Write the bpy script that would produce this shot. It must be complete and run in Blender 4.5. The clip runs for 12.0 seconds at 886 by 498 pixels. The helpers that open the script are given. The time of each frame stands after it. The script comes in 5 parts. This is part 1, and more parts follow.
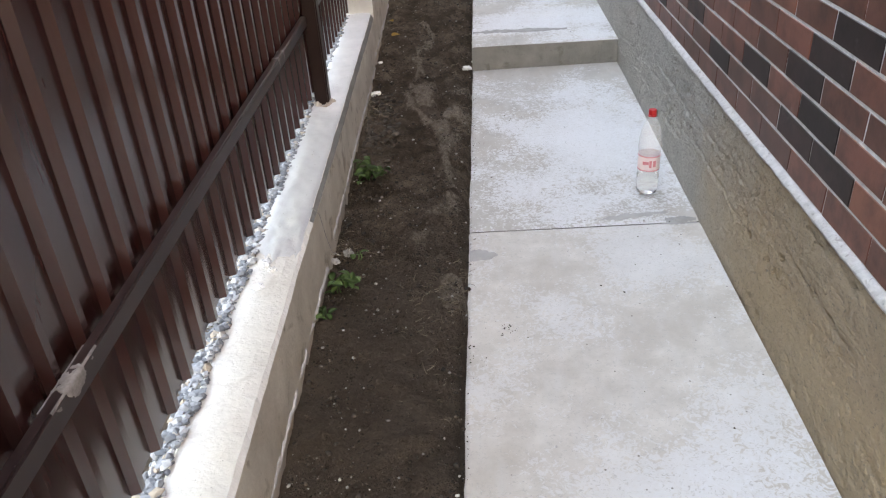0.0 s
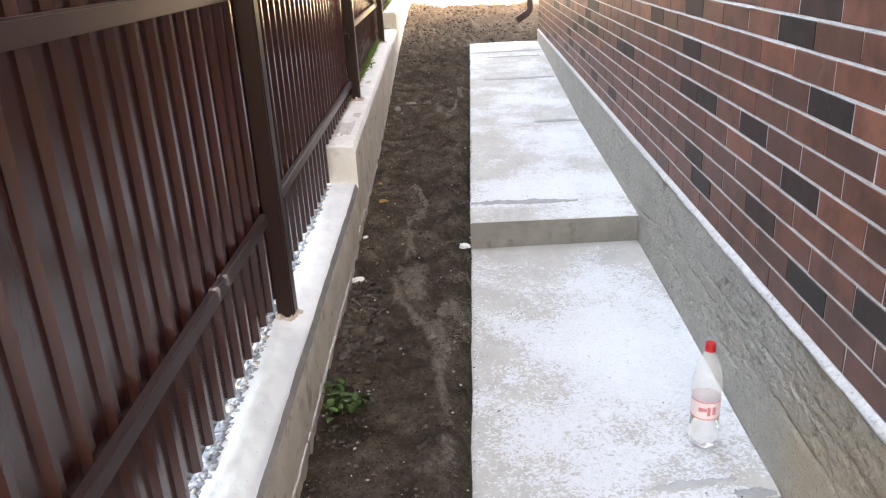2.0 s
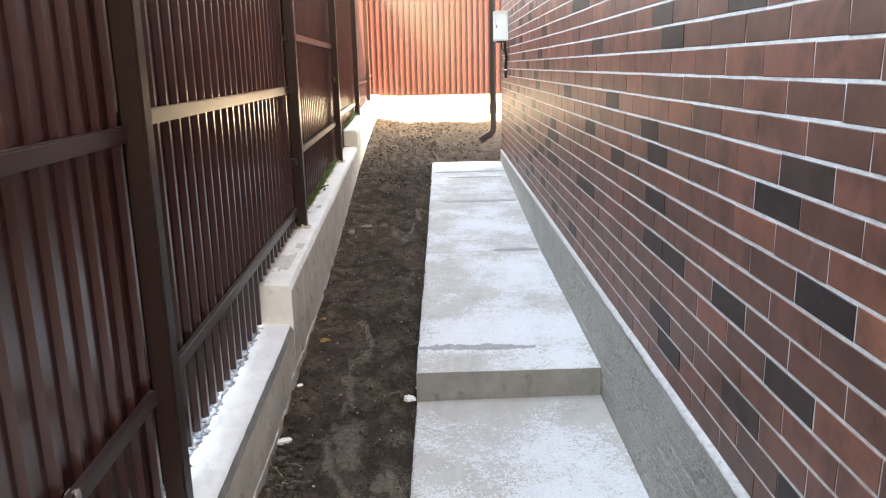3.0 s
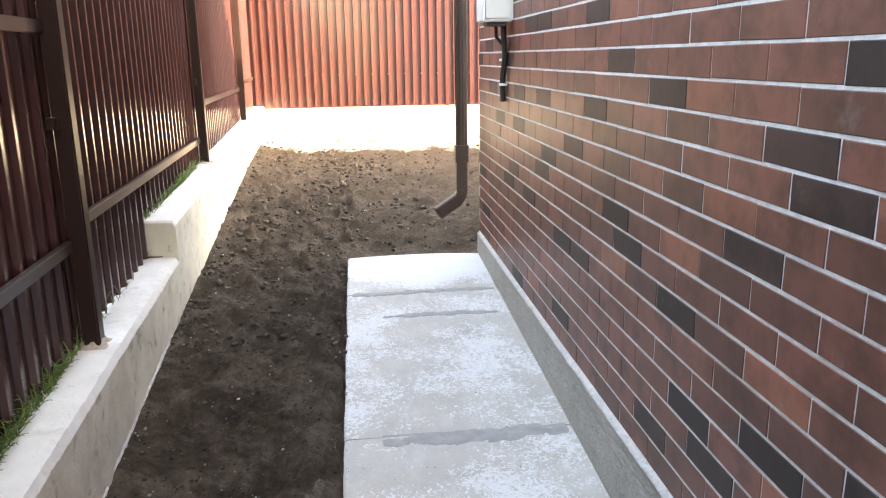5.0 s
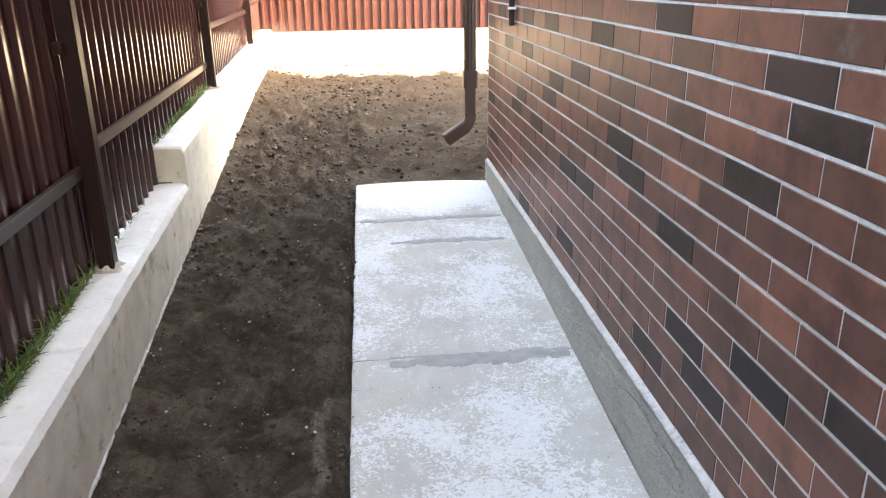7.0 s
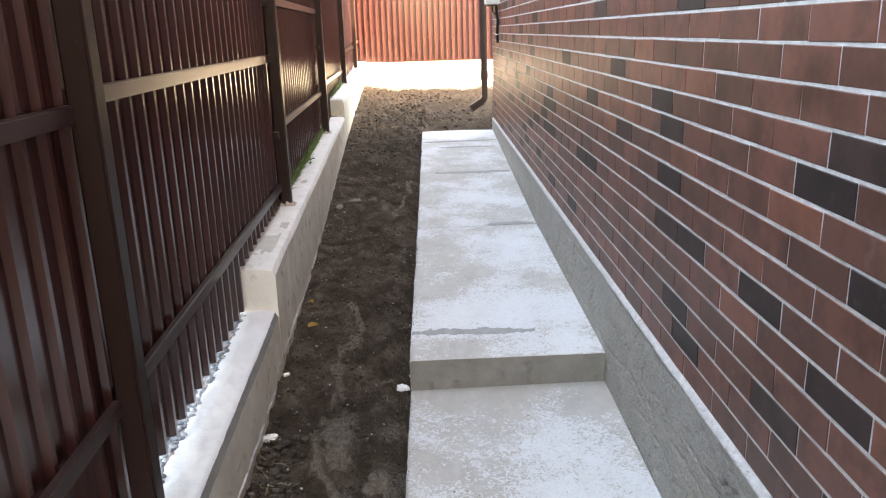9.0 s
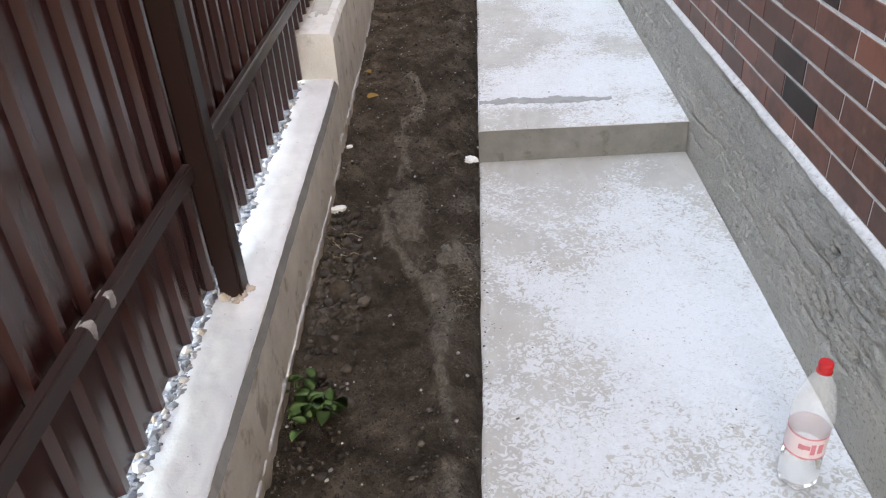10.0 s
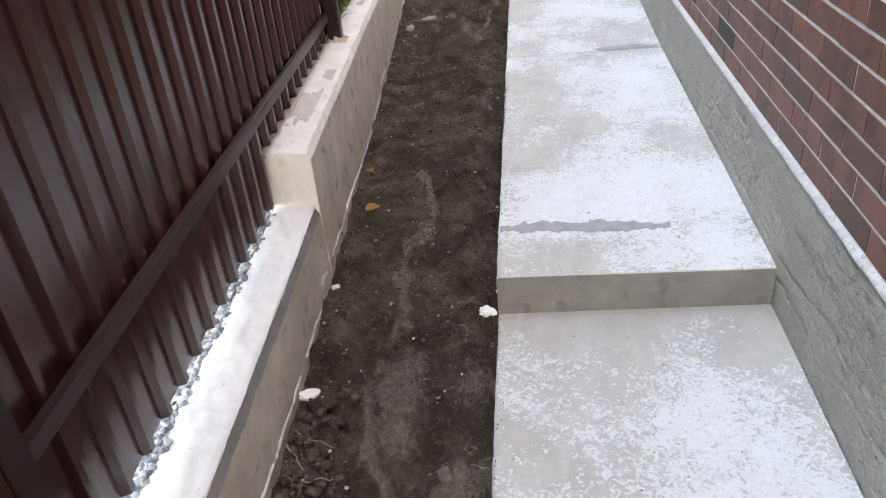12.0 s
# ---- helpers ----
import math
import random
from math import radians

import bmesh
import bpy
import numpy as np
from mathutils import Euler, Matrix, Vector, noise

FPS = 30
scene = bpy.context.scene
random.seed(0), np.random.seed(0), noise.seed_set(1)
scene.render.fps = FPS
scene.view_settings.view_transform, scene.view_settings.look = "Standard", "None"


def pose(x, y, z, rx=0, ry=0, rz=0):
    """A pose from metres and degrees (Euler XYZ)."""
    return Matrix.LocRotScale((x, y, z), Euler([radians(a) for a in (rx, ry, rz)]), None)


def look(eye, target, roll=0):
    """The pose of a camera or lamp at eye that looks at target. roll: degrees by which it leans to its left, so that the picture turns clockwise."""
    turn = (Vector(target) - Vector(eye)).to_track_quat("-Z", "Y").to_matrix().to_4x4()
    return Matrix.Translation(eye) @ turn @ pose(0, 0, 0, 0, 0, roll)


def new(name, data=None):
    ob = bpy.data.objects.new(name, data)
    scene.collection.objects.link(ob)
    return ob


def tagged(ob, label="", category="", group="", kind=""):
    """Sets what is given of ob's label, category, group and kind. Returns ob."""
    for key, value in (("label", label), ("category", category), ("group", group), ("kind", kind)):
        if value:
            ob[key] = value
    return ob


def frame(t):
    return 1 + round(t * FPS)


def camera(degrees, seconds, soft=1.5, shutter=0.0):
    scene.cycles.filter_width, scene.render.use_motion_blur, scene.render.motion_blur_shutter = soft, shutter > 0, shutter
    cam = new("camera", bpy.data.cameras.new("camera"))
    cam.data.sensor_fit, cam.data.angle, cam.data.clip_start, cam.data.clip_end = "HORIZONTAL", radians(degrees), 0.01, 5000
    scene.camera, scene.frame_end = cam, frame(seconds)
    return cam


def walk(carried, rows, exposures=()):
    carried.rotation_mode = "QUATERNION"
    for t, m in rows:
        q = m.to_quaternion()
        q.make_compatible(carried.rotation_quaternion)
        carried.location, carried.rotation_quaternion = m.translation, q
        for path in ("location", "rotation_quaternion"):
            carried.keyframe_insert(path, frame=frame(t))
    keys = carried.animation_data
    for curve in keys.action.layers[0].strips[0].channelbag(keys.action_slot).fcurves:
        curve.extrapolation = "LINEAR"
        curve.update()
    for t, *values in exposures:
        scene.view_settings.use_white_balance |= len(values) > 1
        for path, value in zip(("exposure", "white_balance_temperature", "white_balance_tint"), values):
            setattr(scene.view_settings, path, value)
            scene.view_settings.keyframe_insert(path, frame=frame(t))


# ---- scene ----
cam = camera(60.3, 12.0, soft=1.2)
PATH = [
    (0, (0.09, -4.769, 1.469), (-0.039, -3.045, 0.464), -3.9),
    (0.5, (0.123, -4.527, 1.498), (-0.028, -2.747, 0.599), -2.9),
    (1, (0.092, -4.258, 1.501), (-0.059, -2.451, 0.658), -3.0),
    (1.5, (0.052, -4.057, 1.534), (-0.045, -2.211, 0.769), -3.1),
    (2, (0.052, -3.931, 1.527), (-0.047, -2.069, 0.803), -3.1),
    (2.5, (0.149, -3.702, 1.574), (0.07, -1.797, 0.971), -2.7),
    (3, (0.161, -3.501, 1.606), (0.152, -1.556, 1.14), -1.3),
    (3.5, (0.119, -3.3, 1.65), (0.206, -1.335, 1.291), -1.2),
    (3.7, (0.114, -3.249, 1.644), (0.23, -1.28, 1.311), -0.9),
    (5.3, (0.1, 1.95, 1.719), (0.312, 3.859, 1.189), -0.9),
    (5.5, (0.106, 1.95, 1.726), (0.302, 3.853, 1.172), -0.9),
    (6, (0.113, 1.95, 1.73), (0.287, 3.829, 1.096), -0.9),
    (6.5, (0.108, 1.95, 1.72), (0.293, 3.811, 1.039), -0.8),
    (6.7, (0.108, 1.95, 1.72), (0.293, 3.811, 1.017), -0.8),
    (8.3, (0.182, -3.272, 1.631), (0.25, -1.304, 1.281), -1.2),
    (8.5, (0.177, -3.27, 1.629), (0.236, -1.31, 1.238), -1.4),
    (9, (0.147, -3.256, 1.609), (0.161, -1.333, 1.059), -1.8),
    (9.5, (0.103, -3.192, 1.551), (0.054, -1.376, 0.714), -2.9),
    (10, (0.034, -3.109, 1.487), (-0.088, -1.417, 0.428), -3.9),
    (10.5, (0.069, -2.877, 1.478), (-0.157, -1.241, 0.349), -5.2),
    (11, (0.116, -2.636, 1.493), (-0.194, -1.044, 0.323), -6.2),
    (11.5, (0.107, -2.368, 1.499), (-0.18, -0.755, 0.352), -5.8),
    (12, (0.132, -2.166, 1.56), (-0.107, -0.463, 0.539), -5.9),
]
walk(cam, [(t, look(eye, target, roll)) for t, eye, target, roll in PATH],
     exposures=[(0.0, 4.19, 10600, 14), (0.6, 4.50, 10600, 14), (1.5, 4.61, 10600, 14), (2.2, 4.56, 10500, 13), (3.0, 4.4, 10100, 11), (4.5, 4.25, 9800, 11), (7.5, 4.25, 9700, 11), (8.5, 4.05, 9700, 11), (9.5, 4.4, 10500, 14), (11.0, 4.40, 10500, 14), (12.0, 4.45, 10600, 14)])

# ---- light ----
world = bpy.data.worlds.new("world")
scene.world = world
world.use_nodes = True
wt = world.node_tree
sky = wt.nodes.new("ShaderNodeTexSky")
sky.sky_type = 'NISHITA'
sky.sun_disc = False
sky.sun_elevation = radians(30)
sky.sun_rotation = radians(122)
sky.dust_density = 3.0
wt.links.new(sky.outputs[0], wt.nodes["Background"].inputs[0])
wt.nodes["Background"].inputs[1].default_value = 0.15
sun = new("sun", bpy.data.lights.new("sun", 'SUN'))
sun.data.energy = 2.0
sun.data.angle = radians(0.6)
sun.data.color = (1.0, 0.93, 0.82)
sun.matrix_world = look((0, 0, 20), (-0.85, 0.53, 20 - 0.578))


# ---- materials ----


class Nodes:
    """Short calls for writing node materials."""

    def __init__(self, name, rough=0.7, metal=0.0, spec=0.5):
        self.m = bpy.data.materials.new(name)
        self.m.use_nodes = True
        self.t = self.m.node_tree
        self.b = self.t.nodes["Principled BSDF"]
        self.b.inputs["Roughness"].default_value = rough
        self.b.inputs["Metallic"].default_value = metal
        self.b.inputs["Specular IOR Level"].default_value = spec
        self.co = self.t.nodes.new("ShaderNodeTexCoord").outputs["Object"]

    def add(self, kind, **props):
        n = self.t.nodes.new(kind)
        for key, value in props.items():
            if key == "operation":
                n.operation = value
            elif key == "blend_type":
                n.blend_type = value
            elif key == "data_type":
                n.data_type = value
            elif key == "feature":
                n.feature = value
        return n

    def put(self, value, socket):
        if isinstance(value, bpy.types.NodeSocket):
            self.t.links.new(value, socket)
        else:
            socket.default_value = value

    def noise(self, scale, detail=4, rough=0.55, co=None, distortion=0.0):
        n = self.add("ShaderNodeTexNoise")
        self.put(co or self.co, n.inputs["Vector"])
        n.inputs["Scale"].default_value = scale
        n.inputs["Detail"].default_value = detail
        n.inputs["Roughness"].default_value = rough
        n.inputs["Distortion"].default_value = distortion
        return n.outputs["Fac"]

    def voronoi(self, scale, feature='F1', co=None):
        n = self.add("ShaderNodeTexVoronoi", feature=feature)
        self.put(co or self.co, n.inputs["Vector"])
        n.inputs["Scale"].default_value = scale
        return n.outputs["Distance"]

    def ramp(self, fac, *stops):
        n = self.add("ShaderNodeValToRGB")
        e = n.color_ramp.elements
        while len(e) < len(stops):
            e.new(0.5)
        for k, (p, c) in zip(e, stops):
            k.position = p
            k.color = (c, c, c, 1) if isinstance(c, (int, float)) else (*c, 1)
        self.put(fac, n.inputs[0])
        return n.outputs[0]

    def mix(self, fac, a, b, blend='MIX'):
        n = self.add("ShaderNodeMix", data_type='RGBA', blend_type=blend)
        self.put(fac, n.inputs["Factor"])
        for v, k in ((a, 6), (b, 7)):
            self.put((*v, 1) if isinstance(v, tuple) else v, n.inputs[k])
        return n.outputs[2]

    def math(self, op, a, b=0.0):
        n = self.add("ShaderNodeMath", operation=op)
        self.put(a, n.inputs[0])
        self.put(b, n.inputs[1])
        return n.outputs[0]

    def warped(self, scale, amount):
        """The object's coordinates, shaken by noise."""
        n = self.add("ShaderNodeTexNoise")
        self.put(self.co, n.inputs["Vector"])
        n.inputs["Scale"].default_value = scale
        n.inputs["Detail"].default_value = 5
        n.inputs["Roughness"].default_value = 0.65
        a = self.add("ShaderNodeVectorMath", operation='SUBTRACT')
        self.put(n.outputs["Color"], a.inputs[0])
        a.inputs[1].default_value = (0.5, 0.5, 0.5)
        b = self.add("ShaderNodeVectorMath", operation='MULTIPLY')
        self.put(a.outputs[0], b.inputs[0])
        b.inputs[1].default_value = (amount, amount, amount)
        c = self.add("ShaderNodeVectorMath", operation='ADD')
        self.put(self.co, c.inputs[0])
        self.put(b.outputs[0], c.inputs[1])
        return c.outputs[0]

    def spot(self, x, y, rx, ry, co=None):
        """1 at a place in the plan, falling to 0 an ellipse away."""
        a = self.add("ShaderNodeVectorMath", operation='SUBTRACT')
        self.put(co or self.co, a.inputs[0])
        a.inputs[1].default_value = (x, y, 0)
        b = self.add("ShaderNodeVectorMath", operation='MULTIPLY')
        self.put(a.outputs[0], b.inputs[0])
        b.inputs[1].default_value = (1 / rx, 1 / ry, 0)
        c = self.add("ShaderNodeVectorMath", operation='LENGTH')
        self.put(b.outputs[0], c.inputs[0])
        return self.math('MAXIMUM', self.math('SUBTRACT', 1.0, c.outputs["Value"]), 0.0)

    def squeeze(self, x, y, z):
        b = self.add("ShaderNodeVectorMath", operation='MULTIPLY')
        self.put(self.co, b.inputs[0])
        b.inputs[1].default_value = (x, y, z)
        return b.outputs[0]

    def out(self, color, bump=None, strength=0.3, distance=0.01, rough=None):
        self.put((*color, 1) if isinstance(color, tuple) else color, self.b.inputs["Base Color"])
        if rough is not None:
            self.put(rough, self.b.inputs["Roughness"])
        if bump is not None:
            n = self.add("ShaderNodeBump")
            n.inputs["Strength"].default_value = strength
            n.inputs["Distance"].default_value = distance
            self.put(bump, n.inputs["Height"])
            self.put(n.outputs[0], self.b.inputs["Normal"])
        return self.m


def concrete_path():
    n = Nodes("path_concrete", 0.75)
    zone = n.math('MULTIPLY', n.spot(0.60, -1.25, 0.55, 0.95), 0.55)
    for x, y, rx, ry, w in ((0.72, -3.75, 0.5, 0.5, 0.5), (0.80, -3.2, 0.35, 0.4, 0.16), (0.5, -3.5, 0.3, 0.25, 0.16), (0.7, -2.3, 0.3, 0.35, 0.4), (0.6, 0.55, 0.6, 0.55, 0.5),
                            (0.65, 1.9, 0.4, 0.5, 0.4), (0.15, -2.5, 0.3, 0.5, 0.05), (0.55, 3.2, 0.5, 0.9, 0.3), (0.5, 6.35, 0.8, 0.45, 0.8)):
        zone = n.math('ADD', zone, n.math('MULTIPLY', n.spot(x, y, rx, ry), w))
    broad = n.noise(2.2, 5, 0.6)
    fine = n.noise(46, 3, 0.55, distortion=1.6)
    f = n.math('ADD', n.math('MULTIPLY', broad, 0.55), n.math('MULTIPLY', fine, 0.45))
    f = n.math('ADD', f, n.math('MULTIPLY', zone, 0.36))
    deep = n.add("ShaderNodeSeparateXYZ")
    n.put(n.co, deep.inputs[0])
    foot = n.math('MULTIPLY', n.spot(0.4, -0.06, 1.2, 0.3), n.math('GREATER_THAN', -0.004, deep.outputs[1]))
    f = n.math('SUBTRACT', f, n.math('MULTIPLY', foot, 0.14))
    bloom = n.ramp(f, (0.515, 0.0), (0.545, 0.7), (0.70, 1.0))
    sep = n.add("ShaderNodeSeparateXYZ")
    n.put(n.co, sep.inputs[0])
    first = n.math('GREATER_THAN', -2.089, sep.outputs[1])
    faint = n.math('SUBTRACT', 1.0, n.math('MULTIPLY', first, n.ramp(n.spot(0.80, -3.65, 0.55, 0.65), (0.1, 0.40), (0.5, 0.0))))
    bloom = n.math('MULTIPLY', bloom, faint)
    grey = n.mix(n.ramp(n.noise(5, 5, 0.65), (0.3, 0.0), (0.7, 1.0)), (0.42, 0.40, 0.37), (0.55, 0.53, 0.495))
    warm = n.mix(n.ramp(n.noise(7, 6, 0.7), (0.3, 0.0), (0.7, 1.0)), (0.53, 0.497, 0.452), (0.73, 0.697, 0.65))
    grey = n.mix(n.math('MULTIPLY', first, 0.9), grey, warm)
    grey = n.mix(n.math('MULTIPLY', n.ramp(n.noise(3.1, 5, 0.6), (0.5, 0.0), (0.62, 0.6)), 1.0), grey, (0.50, 0.46, 0.41))
    streak = n.ramp(n.noise(9, 4, 0.6, co=n.squeeze(2.2, 0.6, 1)), (0.5, 0.0), (0.75, 0.5))
    grey = n.mix(streak, grey, (0.62, 0.61, 0.59))
    c = n.mix(bloom, grey, (0.74, 0.755, 0.77))
    dirt = n.ramp(n.noise(23, 3, 0.7), (0.70, 0.0), (0.78, 0.6))
    c = n.mix(dirt, c, (0.25, 0.235, 0.21))
    fleck = n.ramp(n.noise(58, 4, 0.6, co=n.squeeze(1, 1.3, 1), distortion=2.2), (0.35, 0.75), (0.42, 0.0))
    c = n.mix(fleck, c, (0.47, 0.455, 0.43))
    speck = n.ramp(n.voronoi(16), (0.035, 0.8), (0.06, 0.0))
    c = n.mix(speck, c, (0.14, 0.125, 0.11))
    return n.out(c, n.math('ADD', n.noise(140, 3), n.math('MULTIPLY', broad, 2.0)), 0.18, 0.004)


def plain_concrete(name, a, b, scale=6, stain=None, bump=0.25):
    n = Nodes(name, 0.85)
    c = n.mix(n.ramp(n.noise(scale, 6, 0.65), (0.3, 0.0), (0.7, 1.0)), a, b)
    if stain:
        c = n.mix(n.ramp(n.noise(scale * 1.7, 4, 0.6, distortion=0.5), (0.58, 0.0), (0.68, 0.8)), c, stain)
    pit = n.ramp(n.voronoi(42), (0.05, 0.6), (0.10, 0.0))
    c = n.mix(pit, c, tuple(v * 0.45 for v in a))
    return n.out(c, n.math('ADD', n.noise(90, 4), n.math('MULTIPLY', n.noise(12, 4), 2.0)), bump, 0.008)


def render_coat():
    n = Nodes("plinth_render", 0.95, spec=0.3)
    co = n.squeeze(1, 0.7, 1.2)
    c = n.mix(n.ramp(n.noise(4, 7, 0.75), (0.3, 0.0), (0.7, 1.0)), (0.41, 0.395, 0.355), (0.53, 0.508, 0.458))
    # warm glow on the near plinth, painted as a tan patch round y = -3.6
    warm_glow = n.math('ADD', n.spot(0.9, -3.6, 9, 1.9), n.math('MULTIPLY', n.noise(2.5, 5, 0.6), 0.5))
    c = n.mix(n.ramp(warm_glow, (0.35, 0.0), (0.75, 0.85)), c, n.mix(n.noise(7, 5, 0.7), (0.39, 0.285, 0.18), (0.49, 0.365, 0.24)))
    pit = n.ramp(n.noise(105, 4, 0.75, co=co), (0.36, 0.7), (0.44, 0.0))
    c = n.mix(pit, c, (0.19, 0.175, 0.152))
    h = n.math('ADD', n.noise(95, 5, 0.75, co=co), n.math('MULTIPLY', n.noise(30, 5, 0.7, co=co), 1.6))
    return n.out(c, h, 0.9, 0.013)


def soil():
    n = Nodes("soil", 1.0, spec=0.0)
    c = n.mix(n.ramp(n.noise(9, 10, 0.82), (0.36, 0.0), (0.66, 1.0)), (0.070, 0.053, 0.042), (0.28, 0.222, 0.176))
    c = n.mix(n.ramp(n.noise(70, 5, 0.75), (0.55, 0.0), (0.68, 0.6)), c, (0.33, 0.265, 0.21))
    c = n.mix(n.ramp(n.noise(4.5, 4, 0.6, distortion=0.8), (0.38, 0.75), (0.58, 0.0)), c, (0.062, 0.048, 0.038))
    trod = n.math('ADD', n.spot(-0.25, -3.1, 1.2, 1.3), n.math('MULTIPLY', n.noise(12, 7, 0.75), 0.5))
    c = n.mix(n.ramp(trod, (0.40, 0.0), (0.75, 0.75)), c, n.mix(n.noise(48, 6, 0.75), (0.080, 0.062, 0.051), (0.23, 0.185, 0.150)))
    c = n.mix(n.ramp(n.noise(38, 5, 0.8), (0.30, 0.7), (0.43, 0.0)), c, (0.022, 0.017, 0.014))
    dried = n.add("ShaderNodeAttribute")
    dried.attribute_name = "dried"
    wisp = n.noise(26, 9, 0.75, co=n.squeeze(1.0, 0.7, 1), distortion=1.3)
    dry = n.math('ADD', n.math('MULTIPLY', wisp, 0.9), n.math('MULTIPLY', dried.outputs["Fac"], 0.60))
    c = n.mix(n.ramp(dry, (0.58, 0.0), (0.70, 0.75)), c, n.mix(n.noise(30, 6, 0.75), (0.095, 0.074, 0.060), (0.21, 0.168, 0.136)))
    c = n.mix(n.ramp(dry, (0.68, 0.0), (0.84, 0.95)), c, n.mix(n.ramp(n.noise(44, 8, 0.8), (0.36, 0.0), (0.64, 1.0)), (0.15, 0.122, 0.10), (0.42, 0.362, 0.305)))
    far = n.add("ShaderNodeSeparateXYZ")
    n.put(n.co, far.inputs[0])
    # beyond y = 4.5 the soil blends towards an even mid brown
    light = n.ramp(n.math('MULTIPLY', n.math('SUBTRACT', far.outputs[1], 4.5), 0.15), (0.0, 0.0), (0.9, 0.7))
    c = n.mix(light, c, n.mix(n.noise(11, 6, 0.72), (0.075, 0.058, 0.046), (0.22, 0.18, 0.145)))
    # sunlit strip by the back foundation: soil colour raised so it burns out
    sunlit_pale = n.math('ADD', n.math('SUBTRACT', far.outputs[1], 11.15), n.math('MULTIPLY', n.math('SUBTRACT', n.noise(3.5, 5, 0.65), 0.5), 0.9))
    inside = n.math('LESS_THAN', far.outputs[1], 13.0)
    c = n.mix(n.math('MULTIPLY', n.ramp(sunlit_pale, (0.0, 0.0), (0.16, 0.95)), inside), c, n.mix(n.noise(14, 6, 0.7), (0.40, 0.36, 0.30), (0.56, 0.52, 0.45)))
    crumb = n.ramp(n.voronoi(75), (0.08, 0.7), (0.14, 0.0))
    c = n.mix(n.math('MULTIPLY', crumb, n.ramp(n.noise(6, 2), (0.45, 0.0), (0.6, 1.0))), c, (0.30, 0.26, 0.22))
    return n.out(c, n.math('ADD', n.noise(130, 5, 0.75), n.math('MULTIPLY', n.noise(32, 6, 0.75), 2.4)), 1.0, 0.022)


def paint(name, a, rough, worn=(0.2, 0.15, 0.12), wear=0.0, spec=0.5):
    n = Nodes(name, rough, spec=spec)
    c = n.mix(n.noise(3, 4), tuple(v * 0.82 for v in a), tuple(min(1, v * 1.18) for v in a))
    if wear:
        c = n.mix(n.ramp(n.noise(55, 5, 0.7), (0.66, 0.0), (0.72, wear)), c, worn)
    r = n.ramp(n.noise(8, 4, 0.6), (0.2, rough * 0.8), (0.8, min(1, rough * 1.3)))
    return n.out(c, n.noise(30, 3), 0.03, 0.004, rough=r)


def brick_clay(name, a, b, c3, island, rough=0.42):
    n = Nodes(name, rough, spec=0.30)
    if island:
        rnd = n.add("ShaderNodeNewGeometry").outputs["Random Per Island"]
    else:
        rnd = n.add("ShaderNodeObjectInfo").outputs["Random"]
    c = n.ramp(rnd, (0.0, a), (0.45, b), (1.0, c3))
    off = n.add("ShaderNodeVectorMath", operation='ADD')
    geo = n.add("ShaderNodeNewGeometry").outputs["Position"]
    n.put(geo, off.inputs[0])
    off.inputs[1].default_value = (3, 5, 7)
    flash = n.ramp(n.noise(8.5, 5, 0.65, co=off.outputs[0]), (0.42, 0.0), (0.66, 0.75))
    c = n.mix(flash, c, (a[0] * 0.55, a[1] * 0.58, a[2] * 0.55))
    c = n.mix(n.ramp(n.noise(150, 3, 0.7, co=off.outputs[0]), (0.62, 0.0), (0.75, 0.45)), c, tuple(v * 0.4 for v in a))
    smear = n.ramp(n.noise(9, 6, 0.7, co=off.outputs[0]), (0.62, 0.0), (0.82, 0.22))
    c = n.mix(smear, c, (0.42, 0.38, 0.36))
    return n.out(c, n.noise(60, 4, 0.6, co=off.outputs[0]), 0.08, 0.004)


BRICK = {}
for isl in (False, True):
    tag = "_joined" if isl else ""
    BRICK["brown", isl] = brick_clay("brick_brown" + tag, (0.120, 0.054, 0.042), (0.182, 0.072, 0.054), (0.236, 0.088, 0.065), isl)
    BRICK["dark", isl] = brick_clay("brick_dark" + tag, (0.031, 0.0205, 0.0200), (0.043, 0.0265, 0.0255), (0.066, 0.036, 0.032), isl, 0.5)
    BRICK["orange", isl] = brick_clay("brick_orange" + tag, (0.21, 0.077, 0.054), (0.265, 0.097, 0.065), (0.30, 0.115, 0.075), isl)
M_MORTAR = plain_concrete("white_mortar", (0.52, 0.505, 0.495), (0.78, 0.765, 0.755), 26, bump=0.4)
M_PATH = concrete_path()
# vertical slab sides: a darker grey than the path top
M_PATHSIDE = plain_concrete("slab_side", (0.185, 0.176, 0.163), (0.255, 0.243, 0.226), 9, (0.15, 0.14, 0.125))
M_BAND = plain_concrete("fresh_grey_mortar", (0.29, 0.288, 0.282), (0.39, 0.387, 0.378), 18)
M_DAMP = plain_concrete("damp_concrete", (0.37, 0.365, 0.355), (0.47, 0.463, 0.452), 14)
M_STAIN = plain_concrete("damp_kerb_concrete", (0.47, 0.455, 0.42), (0.58, 0.56, 0.52), 12)
M_RENDER = render_coat()
M_KERBTOP = plain_concrete("kerb_top_concrete", (0.69, 0.68, 0.645), (0.82, 0.81, 0.78), 7, (0.62, 0.60, 0.56), bump=0.3)
